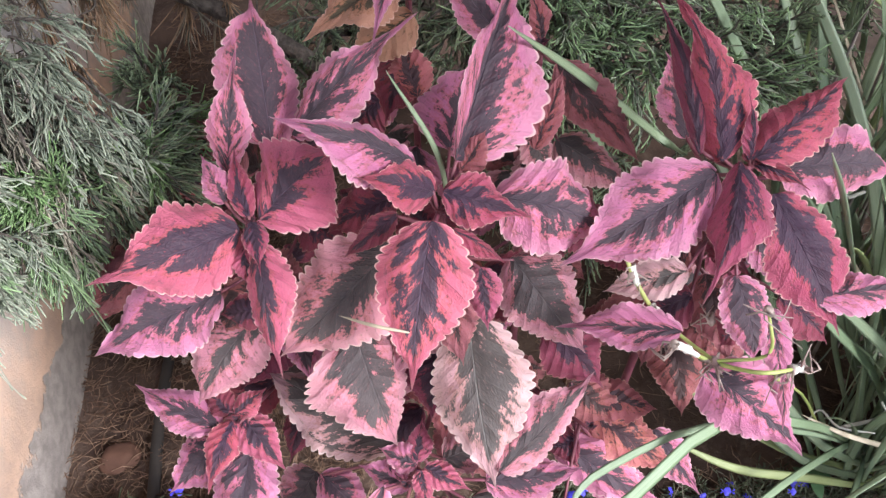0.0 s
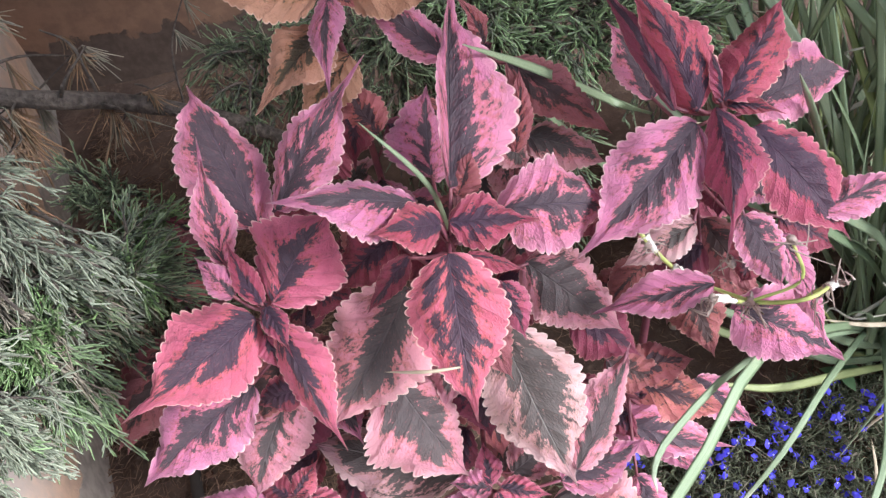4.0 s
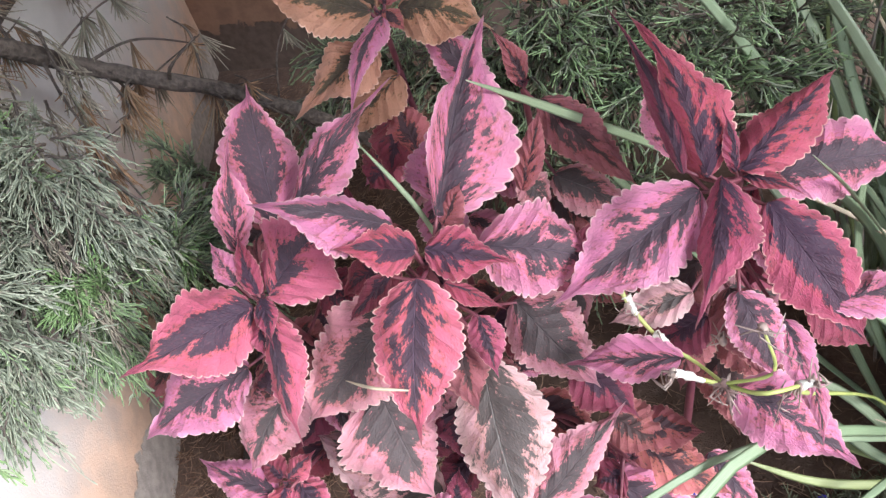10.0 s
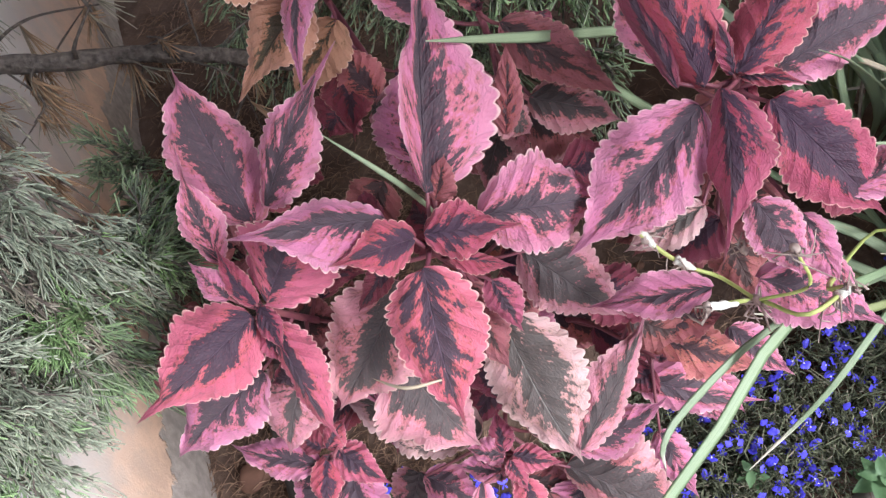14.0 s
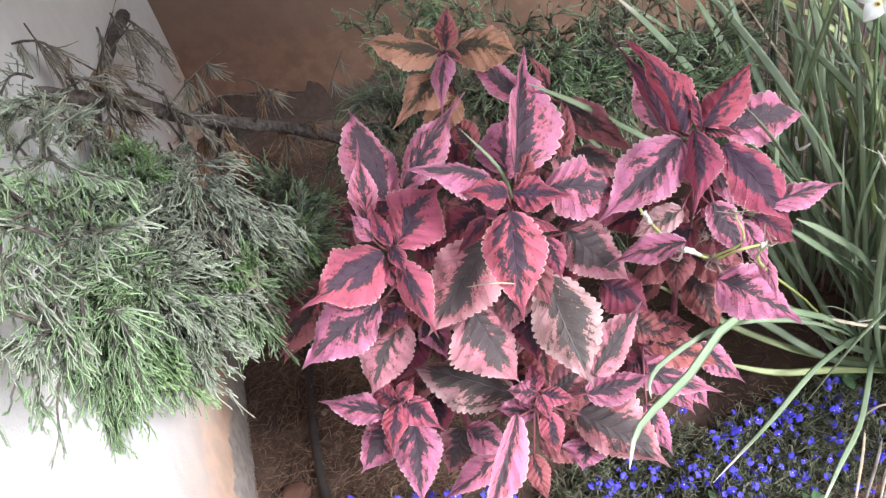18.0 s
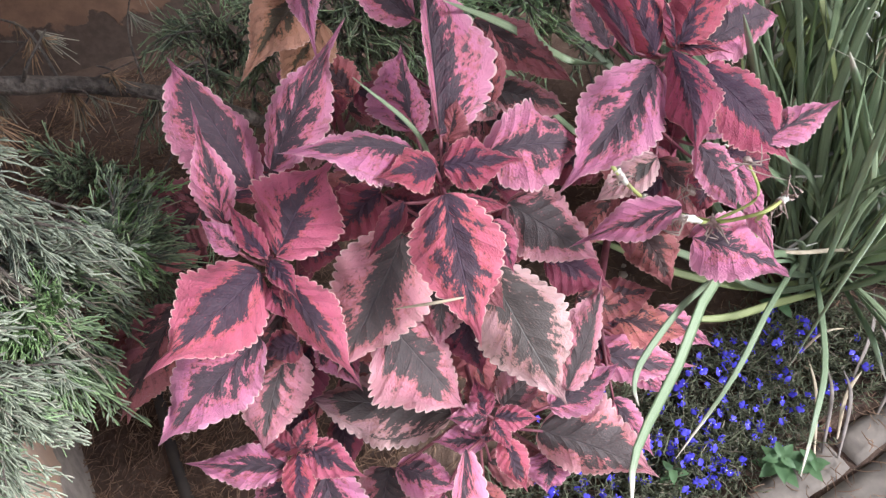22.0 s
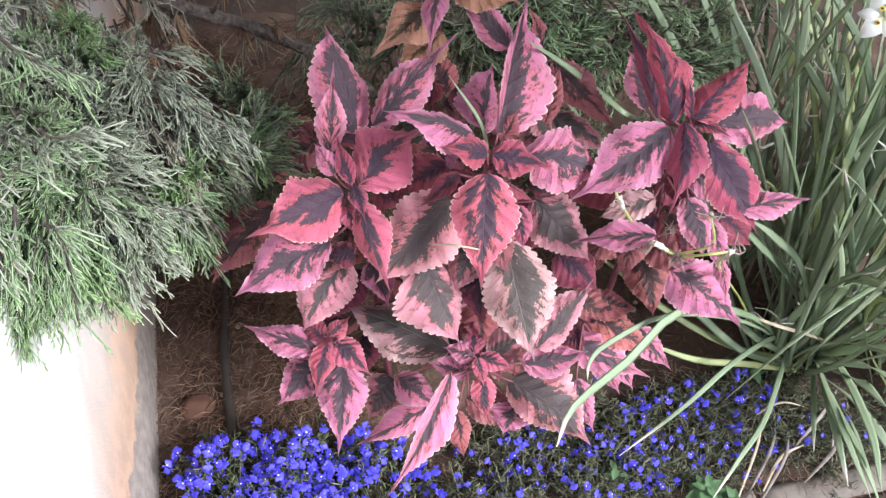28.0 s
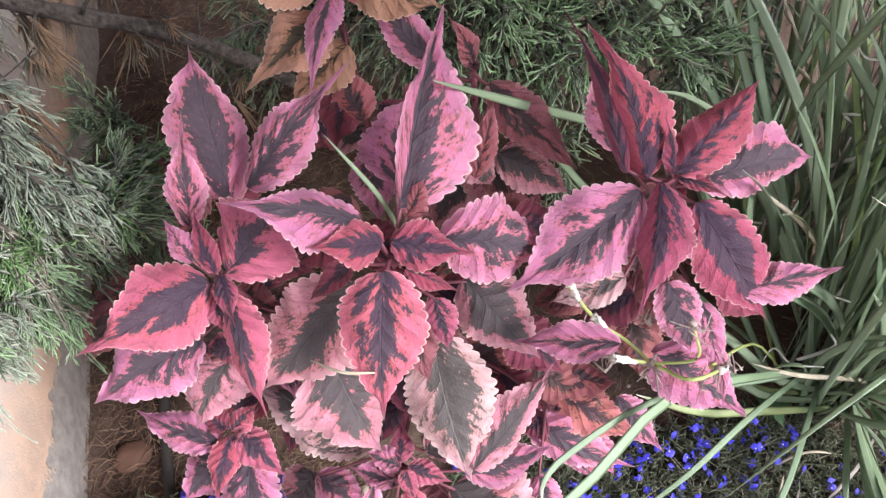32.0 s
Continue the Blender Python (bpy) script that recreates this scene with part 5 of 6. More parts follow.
def dry_strands():
    """Thin curled cream strands, the split dry edges of old strap leaves, caught in the clump."""
    rng = random.Random(71)
    for i in range(36):
        x, y, z = rng.uniform(0.42, 0.72), rng.uniform(0.36, 0.60), rng.uniform(0.14, 0.50)
        ang, ln = rng.uniform(0, 6.28), rng.uniform(0.03, 0.12)
        d = Vector((math.cos(ang), math.sin(ang) * 0.5, rng.uniform(-0.8, 0.4)))
        pts = [Vector((x, y, z)) + d * ln * s + Vector((rng.gauss(0, 0.009), rng.gauss(0, 0.009), -0.25 * ln * s * s)) for s in (0, 0.4, 0.75, 1.0)]
        v, f, uv = blade_mesh(pts, rng.uniform(0.0022, 0.0058), i, rng.uniform(-1, 1))
        part("dry_strand", mesh_of("dry_strand", v, f, uv, CHAFF), near, "cream dry strand")


dry_strands()

# single leaves of the near clump that arch over the coleus and the lobelia
blade(near, [(0.508, 0.450, 0.020), (0.347, 0.352, 0.250), (0.215, 0.294, 0.360), (0.137, 0.235, 0.360), (0.068, 0.183, 0.370), (0.047, 0.152, 0.350)], 0.0100, BLADE_PALE, 1, 0)
blade(near, [(0.508, 0.450, 0.020), (0.342, 0.351, 0.240), (0.210, 0.303, 0.340), (0.122, 0.254, 0.370), (0.095, 0.232, 0.370), (0.091, 0.217, 0.360)], 0.0060, BLADE_PALE, 2, 0)
blade(near, [(0.508, 0.450, 0.020), (0.440, 0.402, 0.120), (0.347, 0.343, 0.160), (0.263, 0.289, 0.150), (0.176, 0.253, 0.100)], 0.0075, BLADE_PALE, 3, 0)
blade(near, [(0.519, 0.454, 0.020), (0.436, 0.360, 0.120), (0.367, 0.267, 0.140), (0.315, 0.217, 0.140), (0.272, 0.177, 0.120)], 0.0075, BLADE_PALE, 4, 0)
blade(near, [(0.522, 0.417, 0.020), (0.385, 0.403, 0.100), (0.281, 0.436, 0.160), (0.232, 0.460, 0.200), (0.179, 0.483, 0.240)], 0.0110, BLADE_YELLOW, 5, 0)
blade(near, [(0.522, 0.396, 0.020), (0.399, 0.372, 0.100), (0.304, 0.364, 0.140), (0.231, 0.381, 0.170)], 0.0100, BLADE_YELLOW, 6, 0)
blade(near, [(0.517, 0.407, 0.020), (0.398, 0.392, 0.100), (0.326, 0.421, 0.160), (0.280, 0.435, 0.200), (0.216, 0.459, 0.240)], 0.0110, BLADE, 7, 0)
blade(near, [(0.530, 0.416, 0.020), (0.413, 0.401, 0.120), (0.334, 0.429, 0.200), (0.255, 0.437, 0.250)], 0.0110, BLADE, 8, 0)
blade(near, [(0.565, 0.412, 0.020), (0.504, 0.389, 0.120), (0.399, 0.370, 0.200), (0.340, 0.371, 0.240)], 0.0060, STRAW, 9, 0)
blade(near, [(0.548, 0.435, 0.020), (0.489, 0.335, 0.150), (0.455, 0.210, 0.200), (0.432, 0.134, 0.200)], 0.0120, BLADE, 10, 0)
blade(near, [(0.543, 0.425, 0.020), (0.477, 0.319, 0.120), (0.452, 0.221, 0.150), (0.453, 0.151, 0.140)], 0.0100, BLADE, 11, 0)
blade(near, [(0.548, 0.456, 0.020), (0.450, 0.437, 0.200), (0.356, 0.414, 0.320), (0.314, 0.429, 0.360)], 0.0110, BLADE_PALE, 12, 0)
blade(near, [(0.557, 0.456, 0.020), (0.447, 0.425, 0.240), (0.374, 0.412, 0.330), (0.331, 0.408, 0.370)], 0.0110, BLADE, 13, 0)
blade(near, [(0.557, 0.456, 0.020), (0.494, 0.416, 0.220), (0.450, 0.414, 0.340), (0.428, 0.407, 0.380)], 0.0090, BLADE_PALE, 14, 0)
blade(near, [(0.538, 0.502, 0.020), (0.451, 0.523, 0.200), (0.388, 0.627, 0.400), (0.365, 0.676, 0.500), (0.365, 0.718, 0.540)], 0.0120, BLADE_PALE, 15, 0)
blade(near, [(0.538, 0.502, 0.020), (0.443, 0.546, 0.200), (0.378, 0.654, 0.400), (0.345, 0.712, 0.480), (0.341, 0.766, 0.500)], 0.0140, BLADE, 16, 0)
blade(near, [(0.536, 0.432, 0.010), (0.488, 0.324, 0.140), (0.468, 0.268, 0.210), (0.475, 0.227, 0.220)], 0.0130, BLADE, 30, -0.4)
blade(near, [(0.540, 0.427, 0.010), (0.490, 0.328, 0.160), (0.471, 0.269, 0.240), (0.478, 0.226, 0.260)], 0.0130, BLADE, 31, 0)
blade(near, [(0.543, 0.423, 0.010), (0.494, 0.320, 0.100), (0.468, 0.246, 0.150), (0.469, 0.186, 0.140)], 0.0120, BLADE, 32, 0.4)
blade(near, [(0.547, 0.418, 0.010), (0.482, 0.313, 0.100), (0.449, 0.238, 0.140), (0.444, 0.175, 0.120)], 0.0110, BLADE_PALE, 33, -0.4)
blade(near, [(0.529, 0.416, 0.010), (0.500, 0.299, 0.120), (0.483, 0.226, 0.170), (0.494, 0.167, 0.160)], 0.0140, BLADE, 34, 0)
blade(near, [(0.542, 0.432, 0.010), (0.492, 0.351, 0.180), (0.476, 0.315, 0.270), (0.487, 0.292, 0.300)], 0.0120, BLADE, 35, 0.4)
blade(near, [(0.545, 0.427, 0.010), (0.482, 0.334, 0.080), (0.444, 0.278, 0.120), (0.432, 0.233, 0.100)], 0.0080, BLADE_PALE, 36, -0.4)
blade(near, [(0.549, 0.422, 0.010), (0.490, 0.294, 0.100), (0.467, 0.212, 0.140), (0.472, 0.143, 0.120)], 0.0120, BLADE, 37, 0)
blade(near, [(0.531, 0.420, 0.010), (0.502, 0.373, 0.200), (0.469, 0.345, 0.310), (0.465, 0.331, 0.360)], 0.0120, BLADE_PALE, 38, 0.4)
blade(near, [(0.535, 0.415, 0.010), (0.467, 0.400, 0.220), (0.442, 0.395, 0.350), (0.441, 0.402, 0.420)], 0.0110, BLADE, 39, -0.4)
blade(near, [(0.547, 0.431, 0.010), (0.505, 0.345, 0.160), (0.501, 0.302, 0.230), (0.526, 0.273, 0.240)], 0.0130, BLADE, 40, 0)
blade(near, [(0.583, 0.453, 0.020), (0.521, 0.450, 0.200), (0.489, 0.491, 0.360), (0.489, 0.570, 0.460), (0.479, 0.594, 0.470)], 0.0100, BLADE_YELLOW, 17, 0)
blade(near, [(0.187, 0.448, 0.500), (0.203, 0.546, 0.431), (0.105, 0.456, 0.564), (0.042, 0.413, 0.636)], 0.008, BLADE, 20, 0.3)
grass = thing("grass_blade", "slim green grass blade standing between coleus leaves", "grass")
blade(grass, [(0.006, 0.385, 0.502), (-0.003, 0.374, 0.570), (-0.033, 0.393, 0.618)], 0.0036, BLADE, 21, 0.2)
straw = thing("straw", "thin pale dry straw caught under a coleus leaf", "straw")
blade(straw, [(-0.018, 0.270, 0.515), (-0.039, 0.268, 0.525), (-0.064, 0.289, 0.507)], 0.0022, STRAW, 22, 0.2)


def wither(root, at, size, seed):
    """A withered flower remnant: a small dry knot with curled shreds."""
    rng = np.random.default_rng(seed)
    knot = part("withered_bloom", rock("withered_bloom", (size * 0.22, size * 0.30, size * 0.24), seed, WITHER, 1.0, 2), root, "grey-brown papery withered bloom")
    knot.location = at
    main = rng.normal(0, 1, 3)
    main /= np.linalg.norm(main)
    th = [[np.array(q) for q in curve_points([(0, 0, 0), d * 0.5 + rng.normal(0, 0.35, 3) * size, d + rng.normal(0, 0.6, 3) * size], 5)] for d in (main + rng.normal(0, 0.28, (7, 3))) * size * rng.uniform(0.4, 1.0, (7, 1))]
    v, f, uv = cords(th, np.tile([0.0009, 0.0008, 0.0007, 0.0005, 0.0003], (7, 1)) * rng.uniform(0.8, 1.5, (7, 1)), 3)
    part("shred_tuft", mesh_of("shred_tuft", v, f, uv, WITHER), knot)


def dry_scape():
    """The fallen flower stalk that lies over the coleus, with papery sheaths and withered blooms."""
    root = thing("flower_stalk", "fallen yellow-green iris stalk with white papery sheaths, lying on coleus leaves", "flower stalk")
    lines = [
        ([(0.118, 0.327, 0.529), (0.123, 0.315, 0.516), (0.141, 0.303, 0.490), (0.160, 0.294, 0.476), (0.171, 0.266, 0.490)], 0.0016, SCAPE),
        ([(0.140, 0.261, 0.515), (0.172, 0.267, 0.487), (0.183, 0.237, 0.522), (0.214, 0.249, 0.509)], 0.0016, SCAPE),
        ([(0.171, 0.266, 0.490), (0.194, 0.255, 0.514), (0.189, 0.266, 0.542)], 0.0012, SCAPE),
        ([(0.214, 0.249, 0.509), (0.226, 0.279, 0.449), (0.370, 0.410, 0.200), (0.470, 0.430, 0.020)], 0.0018, SCAPE),
    ]
    for ctrl, r, m in lines:
        part("stalk", tube("stalk", ctrl, r, r * 0.8, m, 6, 14, 0.08, 2), root)
    part("sheath", tube("sheath", [(0.122, 0.319, 0.520), (0.124, 0.315, 0.516), (0.127, 0.312, 0.509)], 0.0034, 0.0015, CHAFF, 7, 10, 0.22, 0), root, "white papery sheath")
    part("sheath", tube("sheath", [(0.137, 0.306, 0.495), (0.142, 0.302, 0.492), (0.147, 0.300, 0.485)], 0.0034, 0.0015, CHAFF, 7, 10, 0.22, 1), root, "white papery sheath")
    part("sheath", tube("sheath", [(0.140, 0.261, 0.515), (0.149, 0.262, 0.509), (0.158, 0.264, 0.499)], 0.0034, 0.0015, CHAFF, 7, 10, 0.22, 2), root, "white papery sheath")
    part("sheath", tube("sheath", [(0.205, 0.245, 0.513), (0.210, 0.246, 0.513), (0.214, 0.249, 0.509)], 0.0034, 0.0015, CHAFF, 7, 10, 0.22, 3), root, "white papery sheath")
    wither(root, (0.118, 0.327, 0.529), 0.012, 1)
    wither(root, (0.172, 0.267, 0.487), 0.012, 2)
    wither(root, (0.189, 0.266, 0.542), 0.012, 3)
    wither(root, (0.214, 0.249, 0.509), 0.012, 4)
    wither(root, (0.171, 0.266, 0.490), 0.012, 5)
    wither(root, (0.180, 0.304, 0.480), 0.012, 6)
    wither(root, (0.123, 0.315, 0.516), 0.012, 7)
    wither(root, (0.141, 0.303, 0.490), 0.012, 8)
    wither(root, (0.140, 0.261, 0.515), 0.012, 9)
    wither(root, (0.205, 0.245, 0.513), 0.012, 10)


dry_scape()


def white_iris(at, facing, size, seed):
    """A white iris bloom: six broad petals, three of them with a dark-eyed yellow spot."""
    root = thing("iris_flower", "open white iris bloom with dark-eyed yellow spots on a thin stalk", "flower", "white iris blooms")
    rng = random.Random(seed)
    f = Vector(facing).normalized()
    x = f.orthogonal().normalized()
    y = f.cross(x)
    at = Vector(at)
    for i in range(6):
        ang = i * math.pi / 3 + rng.uniform(-0.1, 0.1)
        d = x * math.cos(ang) + y * math.sin(ang)
        s = f.cross(d)
        ln, wd = (size, size * 0.78) if i % 2 == 0 else (size * 0.9, size * 0.55)
        verts, uvs, faces = [], [], []
        for a in range(9):
            u = a / 8
            w = wd / 2 * (math.sin(math.pi * min(1, 0.08 + u * 0.92) ** 0.8) ** 0.75 if u < 1 else 0.02)
            for b in range(7):
                v = -1 + b / 3
                p = at + d * ln * u + s * w * v + f * (0.32 * ln * math.sin(u * 2.0) - 0.28 * ln * u * u - 0.08 * ln * v * v)
                verts.append(p)
                uvs.append((u, (v + 1) / 2))
        for a in range(8):
            for b in range(6):
                k = a * 7 + b
                faces.append((k, k + 1, k + 8, k + 7))
        petal = part("petal", mesh_of("petal", verts, faces, uvs, WHITE_PETAL), root)
        if i % 2 == 0:
            c = at + d * ln * 0.30 + f * (0.32 * ln * math.sin(0.6) - 0.28 * ln * 0.09 + 0.0012)
            for nm, r, mt, lift in (("yellow_spot", 0.11, YELLOW, 0.0), ("dark_spot", 0.06, SPOT, 0.0014)):
                disc = rock(nm, (size * r, size * r * 0.85, 0.0009), i + 3, mt, 1.0, 2)
                ob = part(nm, disc, petal)
                ob.matrix_basis = Matrix.Translation(c + f * lift) @ f.to_track_quat("Z", "Y").to_matrix().to_4x4()
    part("stalk", tube("stalk", [(at.x + 0.05, at.y - 0.02, 0.02), (at.x + 0.03, at.y, 0.3), at - f * 0.012, at + f * 0.004], 0.0022, 0.0016, GREEN_STALK, 6, 14), root)


white_iris((0.460, 0.515, 0.568), (-0.25, -0.75, 0.6), 0.030, 1)
white_iris((0.500, 0.525, 0.572), (-0.35, -0.55, 0.6), 0.029, 2)
white_iris((0.575, 0.500, 0.600), (-0.25, -0.75, 0.6), 0.030, 3)


# ---- lobelia ----
def flower_mesh():
    """A lobelia bloom: three broad lower lobes, two narrow upper ones."""
    verts, faces, uvs = [], [], []
    for ang, ln, wd in ((-0.75, 0.0085, 0.0062), (0.0, 0.0095, 0.0068), (0.75, 0.0085, 0.0062), (2.55, 0.006, 0.0024), (-2.55, 0.006, 0.0024)):
        d, s = Vector((math.sin(ang), -math.cos(ang), 0)), Vector((math.cos(ang), math.sin(ang), 0))
        k = len(verts)
        for u, w in ((0.0, 0.12), (0.45, 0.75), (0.8, 1.0), (1.0, 0.45)):
            for side in (-1, 0, 1):
                verts.append(d * ln * u + s * wd / 2 * w * side + UP * (0.0018 * math.sin(2.4 * u) - 0.0012 * abs(side) * u))
                uvs.append((0.25 + 0.75 * u, (side + 1) / 2))
        for a in range(3):
            for b in range(2):
                q = k + a * 3 + b
                faces.append((q, q + 1, q + 4, q + 3))
    return mesh_of("flower", verts, faces, uvs, LOBELIA)


FLOWER = flower_mesh()
EYE_MESH = rock("eye", (0.0014, 0.0014, 0.0010), 1, LOBELIA_EYE, 1.0, 1)


def lobelia(label, centre, radius, height, stems, blooms, seed, leafage=None):
    rng = random.Random(seed)
    root = thing("lobelia_plant", label, "plant", "lobelia edging the bed")
    threads, rad, tops = [], [], []
    cx, cy = centre
    for _ in range(stems):
        r, ang = math.sqrt(rng.random()), rng.uniform(0, 6.283)
        x, y = cx + radius[0] * r * math.cos(ang), cy + radius[1] * r * math.sin(ang)
        g = ground_height(x, y)
        h = height * (1 - 0.45 * r * r) * rng.uniform(0.55, 1.1)
        top = (x + rng.gauss(0, 0.015), y + rng.gauss(-0.004, 0.015), g + h)
        mid = (x + rng.gauss(0, 0.006), y + rng.gauss(0, 0.006), g + h * 0.55)
        p = curve_points([(x, y, g - 0.003), mid, top], 4)
        threads.append(p)
        rad.append([0.0007, 0.0007, 0.0006, 0.0005])
        tops.append(top)
        for s in range(5):
            f = rng.uniform(0.2, 1.0)
            b = p[0] + (p[3] - p[0]) * f
            a2 = rng.uniform(0, 6.283)
            d = np.array([math.cos(a2), math.sin(a2), rng.uniform(0.0, 0.9)]) * rng.uniform(0.006, 0.015) * (0.72 if leafage else 1.0)
            threads.append([b, b + d * 0.33, b + d * 0.7, b + d])
            rad.append([0.0004, 0.0009, 0.0008, 0.0003] if leafage else [0.0005, 0.0013, 0.0012, 0.0003])
    v, f, uv = cords(threads, rad, 3)
    tagged(part("foliage", mesh_of("foliage", v, f, uv, leafage or LOB_LEAF), root), kind="stuff")
    for i in range(blooms):
        top = tops[rng.randrange(len(tops))]
        ob = part("flower", FLOWER, root)
        face = Vector((rng.gauss(0, 0.5), rng.gauss(-0.45, 0.5), 0.8)).normalized()
        turn = face.to_track_quat("Z", "Y").to_matrix().to_4x4() @ Matrix.Rotation(rng.uniform(-3.1, 3.1), 4, "Z")
        size = rng.uniform(0.75, 1.15) * (0.82 if leafage else 1.0)
        ob.matrix_basis = Matrix.Translation((top[0] + rng.gauss(0, 0.008), top[1] + rng.gauss(0, 0.008), top[2] + rng.uniform(-0.004, 0.006))) @ turn @ Matrix.Scale(size, 4)
        if rng.random() < 0.3:
            eye = part("eye", EYE_MESH, ob)
            eye.location = (0, -0.0012, 0.0008)
    return root


BLUE = "low lobelia plant covered in vivid blue-violet flowers"
SPARSE = "straggling lobelia plant with few blue flowers and dry stems"
for i, (x, y, rx, ry, tall, stems, blooms) in enumerate((
    (-0.345, 0.315, 0.075, 0.055, 0.095, 190, 96),
    (-0.245, 0.305, 0.075, 0.065, 0.095, 210, 110),
    (-0.150, 0.275, 0.075, 0.065, 0.095, 210, 96),
    (-0.290, 0.215, 0.090, 0.060, 0.090, 200, 92),
    (-0.160, 0.180, 0.085, 0.060, 0.085, 170, 52),
    (-0.365, 0.225, 0.060, 0.065, 0.080, 120, 40),
)):
    lobelia(BLUE, (x, y), (rx, ry), tall, stems, int(blooms * 1.25), i + 1)
for i, (x, y, rx, ry, tall, stems, blooms) in enumerate((
    (-0.020, 0.220, 0.085, 0.075, 0.070, 260, 26),
    (0.090, 0.235, 0.080, 0.085, 0.065, 300, 26),
    (0.200, 0.300, 0.085, 0.075, 0.058, 320, 28),
    (0.300, 0.335, 0.080, 0.065, 0.050, 300, 24),
    (0.215, 0.255, 0.080, 0.045, 0.055, 240, 20),
    (0.385, 0.365, 0.065, 0.055, 0.045, 240, 14),
    (0.330, 0.275, 0.065, 0.035, 0.042, 170, 10),
    (0.140, 0.360, 0.080, 0.050, 0.050, 220, 10),
) + (
    (0.450, 0.335, 0.050, 0.060, 0.035, 130, 5),
    (0.425, 0.290, 0.050, 0.030, 0.032, 80, 3),
    (0.510, 0.280, 0.045, 0.050, 0.032, 110, 2),
    (0.035, 0.330, 0.070, 0.050, 0.050, 170, 9),
    (0.530, 0.300, 0.060, 0.030, 0.035, 80, 2),
    (0.590, 0.300, 0.055, 0.055, 0.035, 120, 2),
    (0.500, 0.370, 0.050, 0.045, 0.030, 90, 1),
)):
    lobelia(SPARSE, (x, y), (rx, ry), tall, stems, int(blooms * 1.8), i + 11, LOB_GREY)


# ---- weeds, stones, pipe, straws ----
def weed(centre, size, leaves, seed):
    rng = random.Random(seed)
    root = thing("weed", "small bright green broad-leaved weed among the lobelia", "weed", "weeds in the bed")
    cx, cy = centre
    g = ground_height(cx, cy)
    part("stem", tube("stem", [(cx, cy, g), (cx + 0.003, cy - 0.003, g + 0.05)], 0.0016, 0.001, WEED, 6, 6), root)
    for i in range(leaves):
        ang, lift = i * 2.4, 0.02 + 0.035 * i / leaves
        d = Vector((math.cos(ang), math.sin(ang), rng.uniform(0.1, 0.5))).normalized()
        b = Vector((cx, cy, g + lift))
        ln = size * rng.uniform(0.8, 1.1) * (1.15 - 0.5 * i / leaves)
        s = d.cross(UP).normalized()
        n = s.cross(d)
        verts, faces = [], []
        for a in range(7):
            u = a / 6
            w = ln * 0.27 * math.sin(math.pi * (0.06 + 0.94 * u) ** 0.85) + 0.0004
            for c in (-1, -0.5, 0, 0.5, 1):
                verts.append(b + d * ln * u + s * w * c + n * (-0.25 * ln * u * u + 0.18 * w * abs(c)))
        for a in range(6):
            for c in range(4):
                k = a * 5 + c
                faces.append((k, k + 1, k + 6, k + 5))
        part("leaf", mesh_of("leaf", verts, faces, None, WEED), root)


weed((0.184, 0.262), 0.024, 8, 1)
weed((0.300, 0.222), 0.030, 12, 2)
weed((0.330, 0.205), 0.024, 8, 3)
weed((0.430, 0.400), 0.026, 8, 4)

hose = thing("drip_hose", "black plastic drip hose lying on the soil", "hose", me=tube("drip_hose", [(-0.395, 0.75, 0.001), (-0.384, 0.57, 0.002), (-0.372, 0.474, 0.001), (-0.357, 0.395, 0.002), (-0.335, 0.26, 0.001), (-0.30, 0.05, 0.001)], 0.0078, 0.0078, HOSE, 12, 40))


def stones():
    rng = random.Random(12)
    shard = thing("terracotta_shard", "rust-brown lump of terracotta in the needle litter", "shard", at=(-0.414, 0.445, 0.000), me=rock("terracotta_shard", (0.025, 0.021, 0.016), 14, CLOD, 0.45, 3))
    shard.rotation_euler = (0.1, 0.1, 0.5)
    for i in range(34):
        x, y = rng.uniform(-0.46, 0.60), rng.uniform(0.17, 0.60)
        s = rng.uniform(0.003, 0.009)
        ob = thing("pebble", "small tan pebble on the soil", "pebble", "pebbles on the soil", at=(x, y, ground_height(x, y) + s * 0.2), me=rock("pebble", (s, s * 0.8, s), i + 20, rng.choice((STONE, STONE, CLOD)), 0.7, 1))
        ob.rotation_euler = (0, 0, rng.uniform(0, 6))


stones()


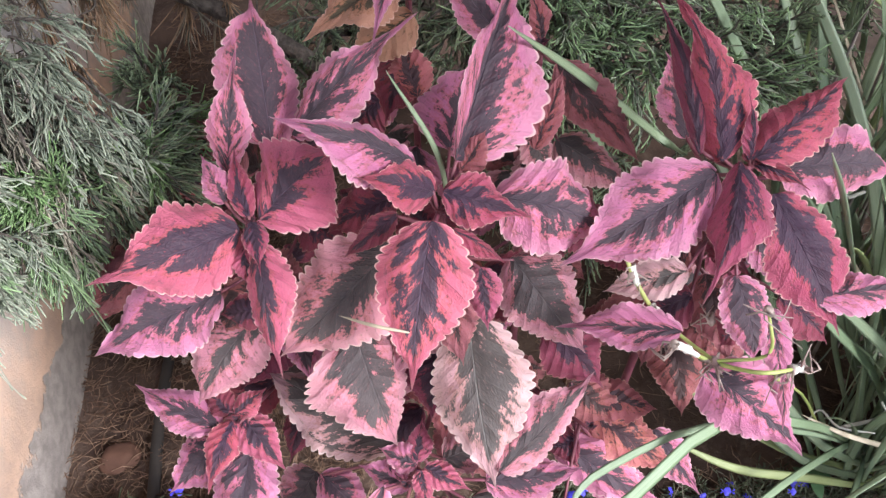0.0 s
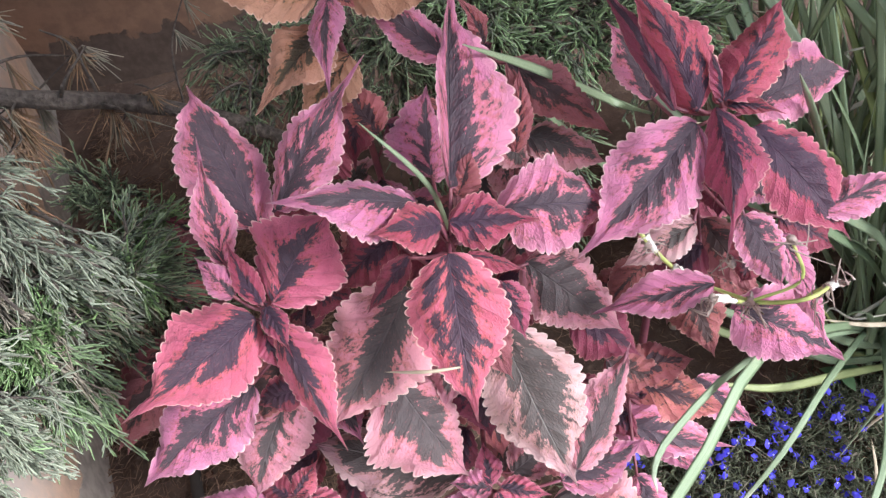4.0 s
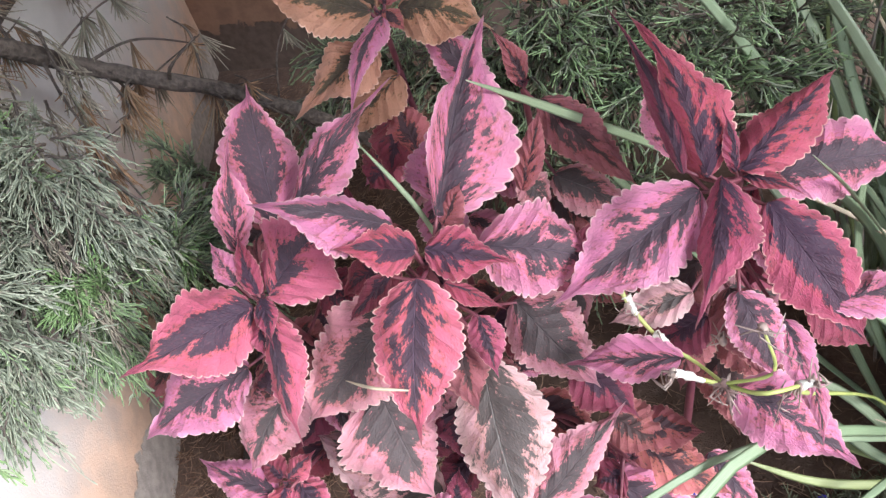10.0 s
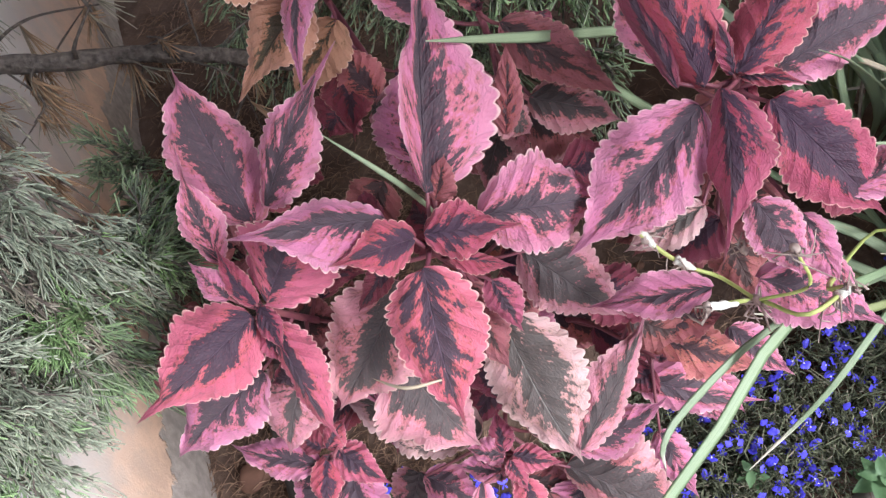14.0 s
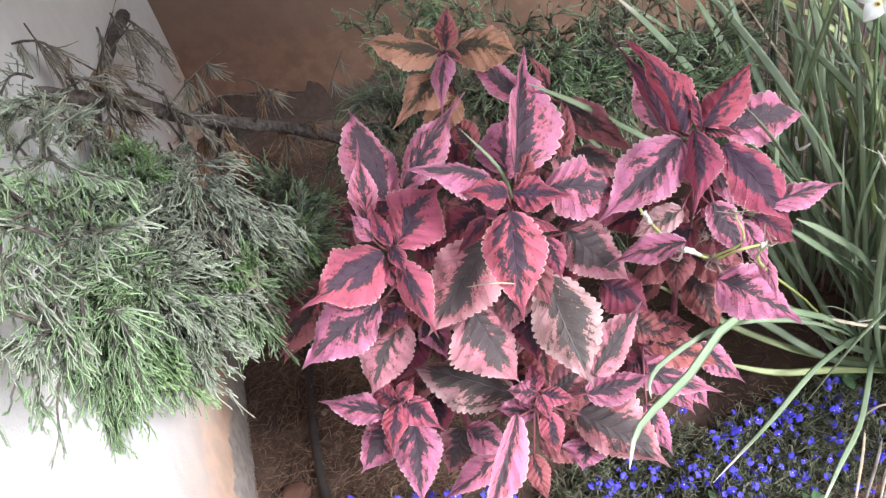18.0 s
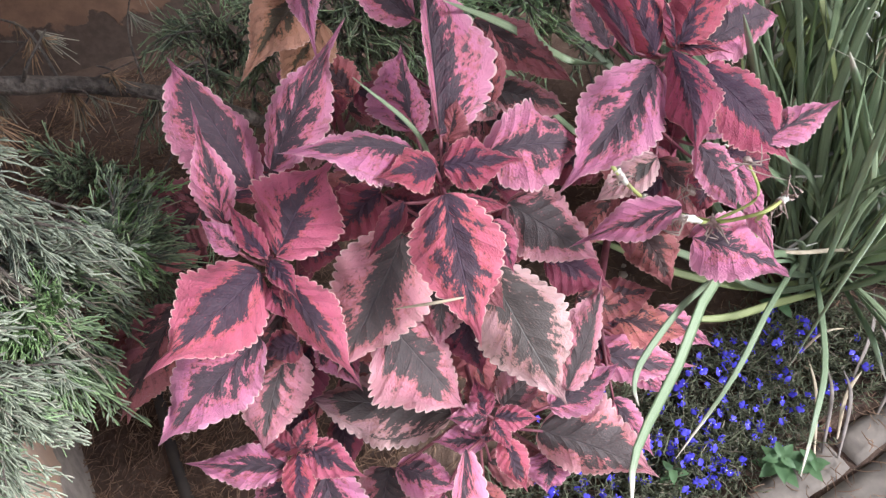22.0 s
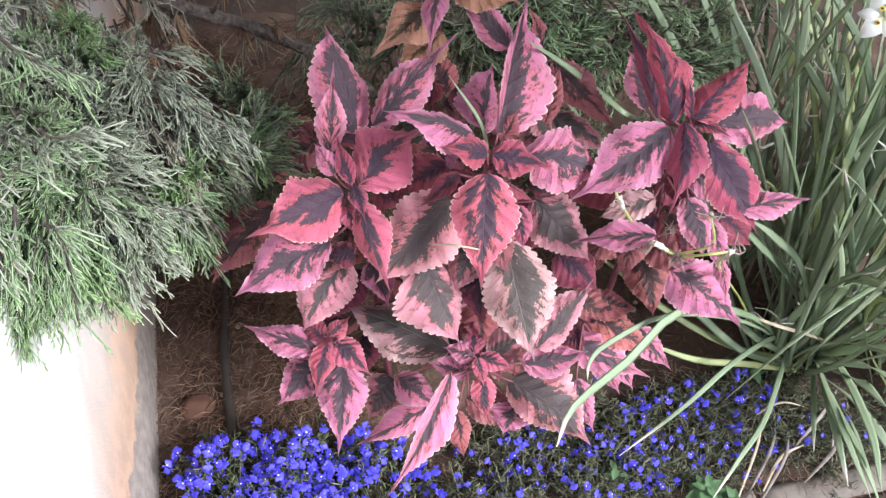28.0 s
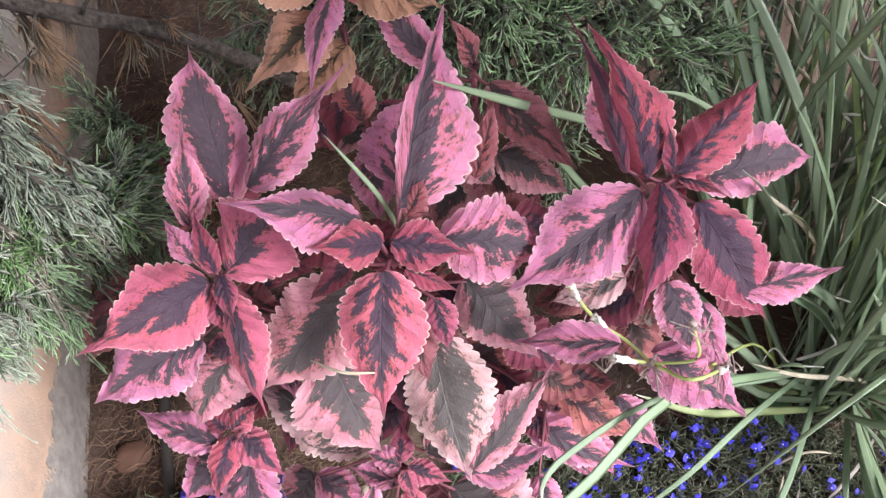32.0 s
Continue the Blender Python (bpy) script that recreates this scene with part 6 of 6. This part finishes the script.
def paving():
    """The worn stone paving along the front of the bed: a narrow edging course, an open joint and broad slabs."""
    root = tagged(new("pavement"), "worn grey-tan stone paving along the flower bed", "pavement", kind="structure")
    rng = random.Random(33)
    turn = radians(7)
    ax, ay = Vector((math.cos(turn), math.sin(turn), 0)), Vector((-math.sin(turn), math.cos(turn), 0))
    corner = Vector((0.165, 0.203, -0.004))
    rows = [(0.0, 0.040, 0.24), (0.047, 0.30, 0.33), (0.36, 0.30, 0.33), (0.67, 0.30, 0.33)]
    for d0, deep, wide in rows:
        x = -rng.uniform(0, 0.05)
        while x < 1.3:
            w = wide * rng.uniform(0.85, 1.15)
            nx, ny = max(6, int(w / 0.018)), max(4, int(deep / 0.018))
            seed = Vector((rng.uniform(0, 40), rng.uniform(0, 40), 0))
            lift = rng.uniform(0.006, 0.010)
            verts, faces = [], []
            for j in range(ny + 1):
                for i in range(nx + 1):
                    fx, fy = i / nx, j / ny
                    edge = min(fx * w, (1 - fx) * w, fy * deep, (1 - fy) * deep)
                    ragged = 0.0035 * noise.noise(Vector((fx * w * 26, fy * deep * 26, 3)) + seed) if edge < 0.012 else 0
                    p = corner + ax * (x + fx * (w - 0.008) + ragged) - ay * (d0 + fy * deep + ragged)
                    z = lift + 0.0022 * noise.noise(p * 14 + seed) + 0.001 * noise.noise(p * 60) - (0.005 if edge < 1e-6 else 0)
                    verts.append((p.x, p.y, z))
            for j in range(ny):
                for i in range(nx):
                    k = j * (nx + 1) + i
                    faces.append((k, k + nx + 1, k + nx + 2, k + 1))
            rim = [i for i in range(nx + 1)] + [j * (nx + 1) + nx for j in range(1, ny + 1)] + [ny * (nx + 1) + i for i in range(nx - 1, -1, -1)] + [j * (nx + 1) for j in range(ny - 1, 0, -1)]
            n0 = len(verts)
            verts += [(verts[k][0], verts[k][1], -0.03) for k in rim]
            faces += [(rim[i], rim[(i + 1) % len(rim)], n0 + (i + 1) % len(rim), n0 + i) for i in range(len(rim))]
            part("paving_stone", mesh_of("paving_stone", verts, faces, None, PAVING), root)
            x += w


paving()


def straws():
    rng = random.Random(9)
    spots = [((0.40, 0.33), (0.50, 0.335)), ((0.36, 0.215), (0.44, 0.31)), ((0.375, 0.205), (0.455, 0.30)), ((0.345, 0.21), (0.43, 0.335)), ((0.44, 0.27), (0.56, 0.37)), ((0.50, 0.25), (0.52, 0.38)), ((0.39, 0.225), (0.475, 0.285)), ((0.45, 0.23), (0.53, 0.30))]
    for i, (a, b) in enumerate(spots):
        za, zb = ground_height(*a) + 0.030, ground_height(*b) + 0.034
        mid = ((a[0] + b[0]) / 2 + rng.gauss(0, 0.008), (a[1] + b[1]) / 2 + rng.gauss(0, 0.008), (za + zb) / 2 + 0.012)
        v, f, uv = blade_mesh([(*a, za - 0.022), mid, (*b, zb - 0.024)], rng.uniform(0.003, 0.006), i, 0.3)
        thing("dry_leaf", "dry brown-grey strap leaf fallen on the soil", "dry leaf", "fallen dry leaves", me=mesh_of("dry_leaf", v, f, uv, DEAD_STALK if i % 3 else STRAW))


straws()
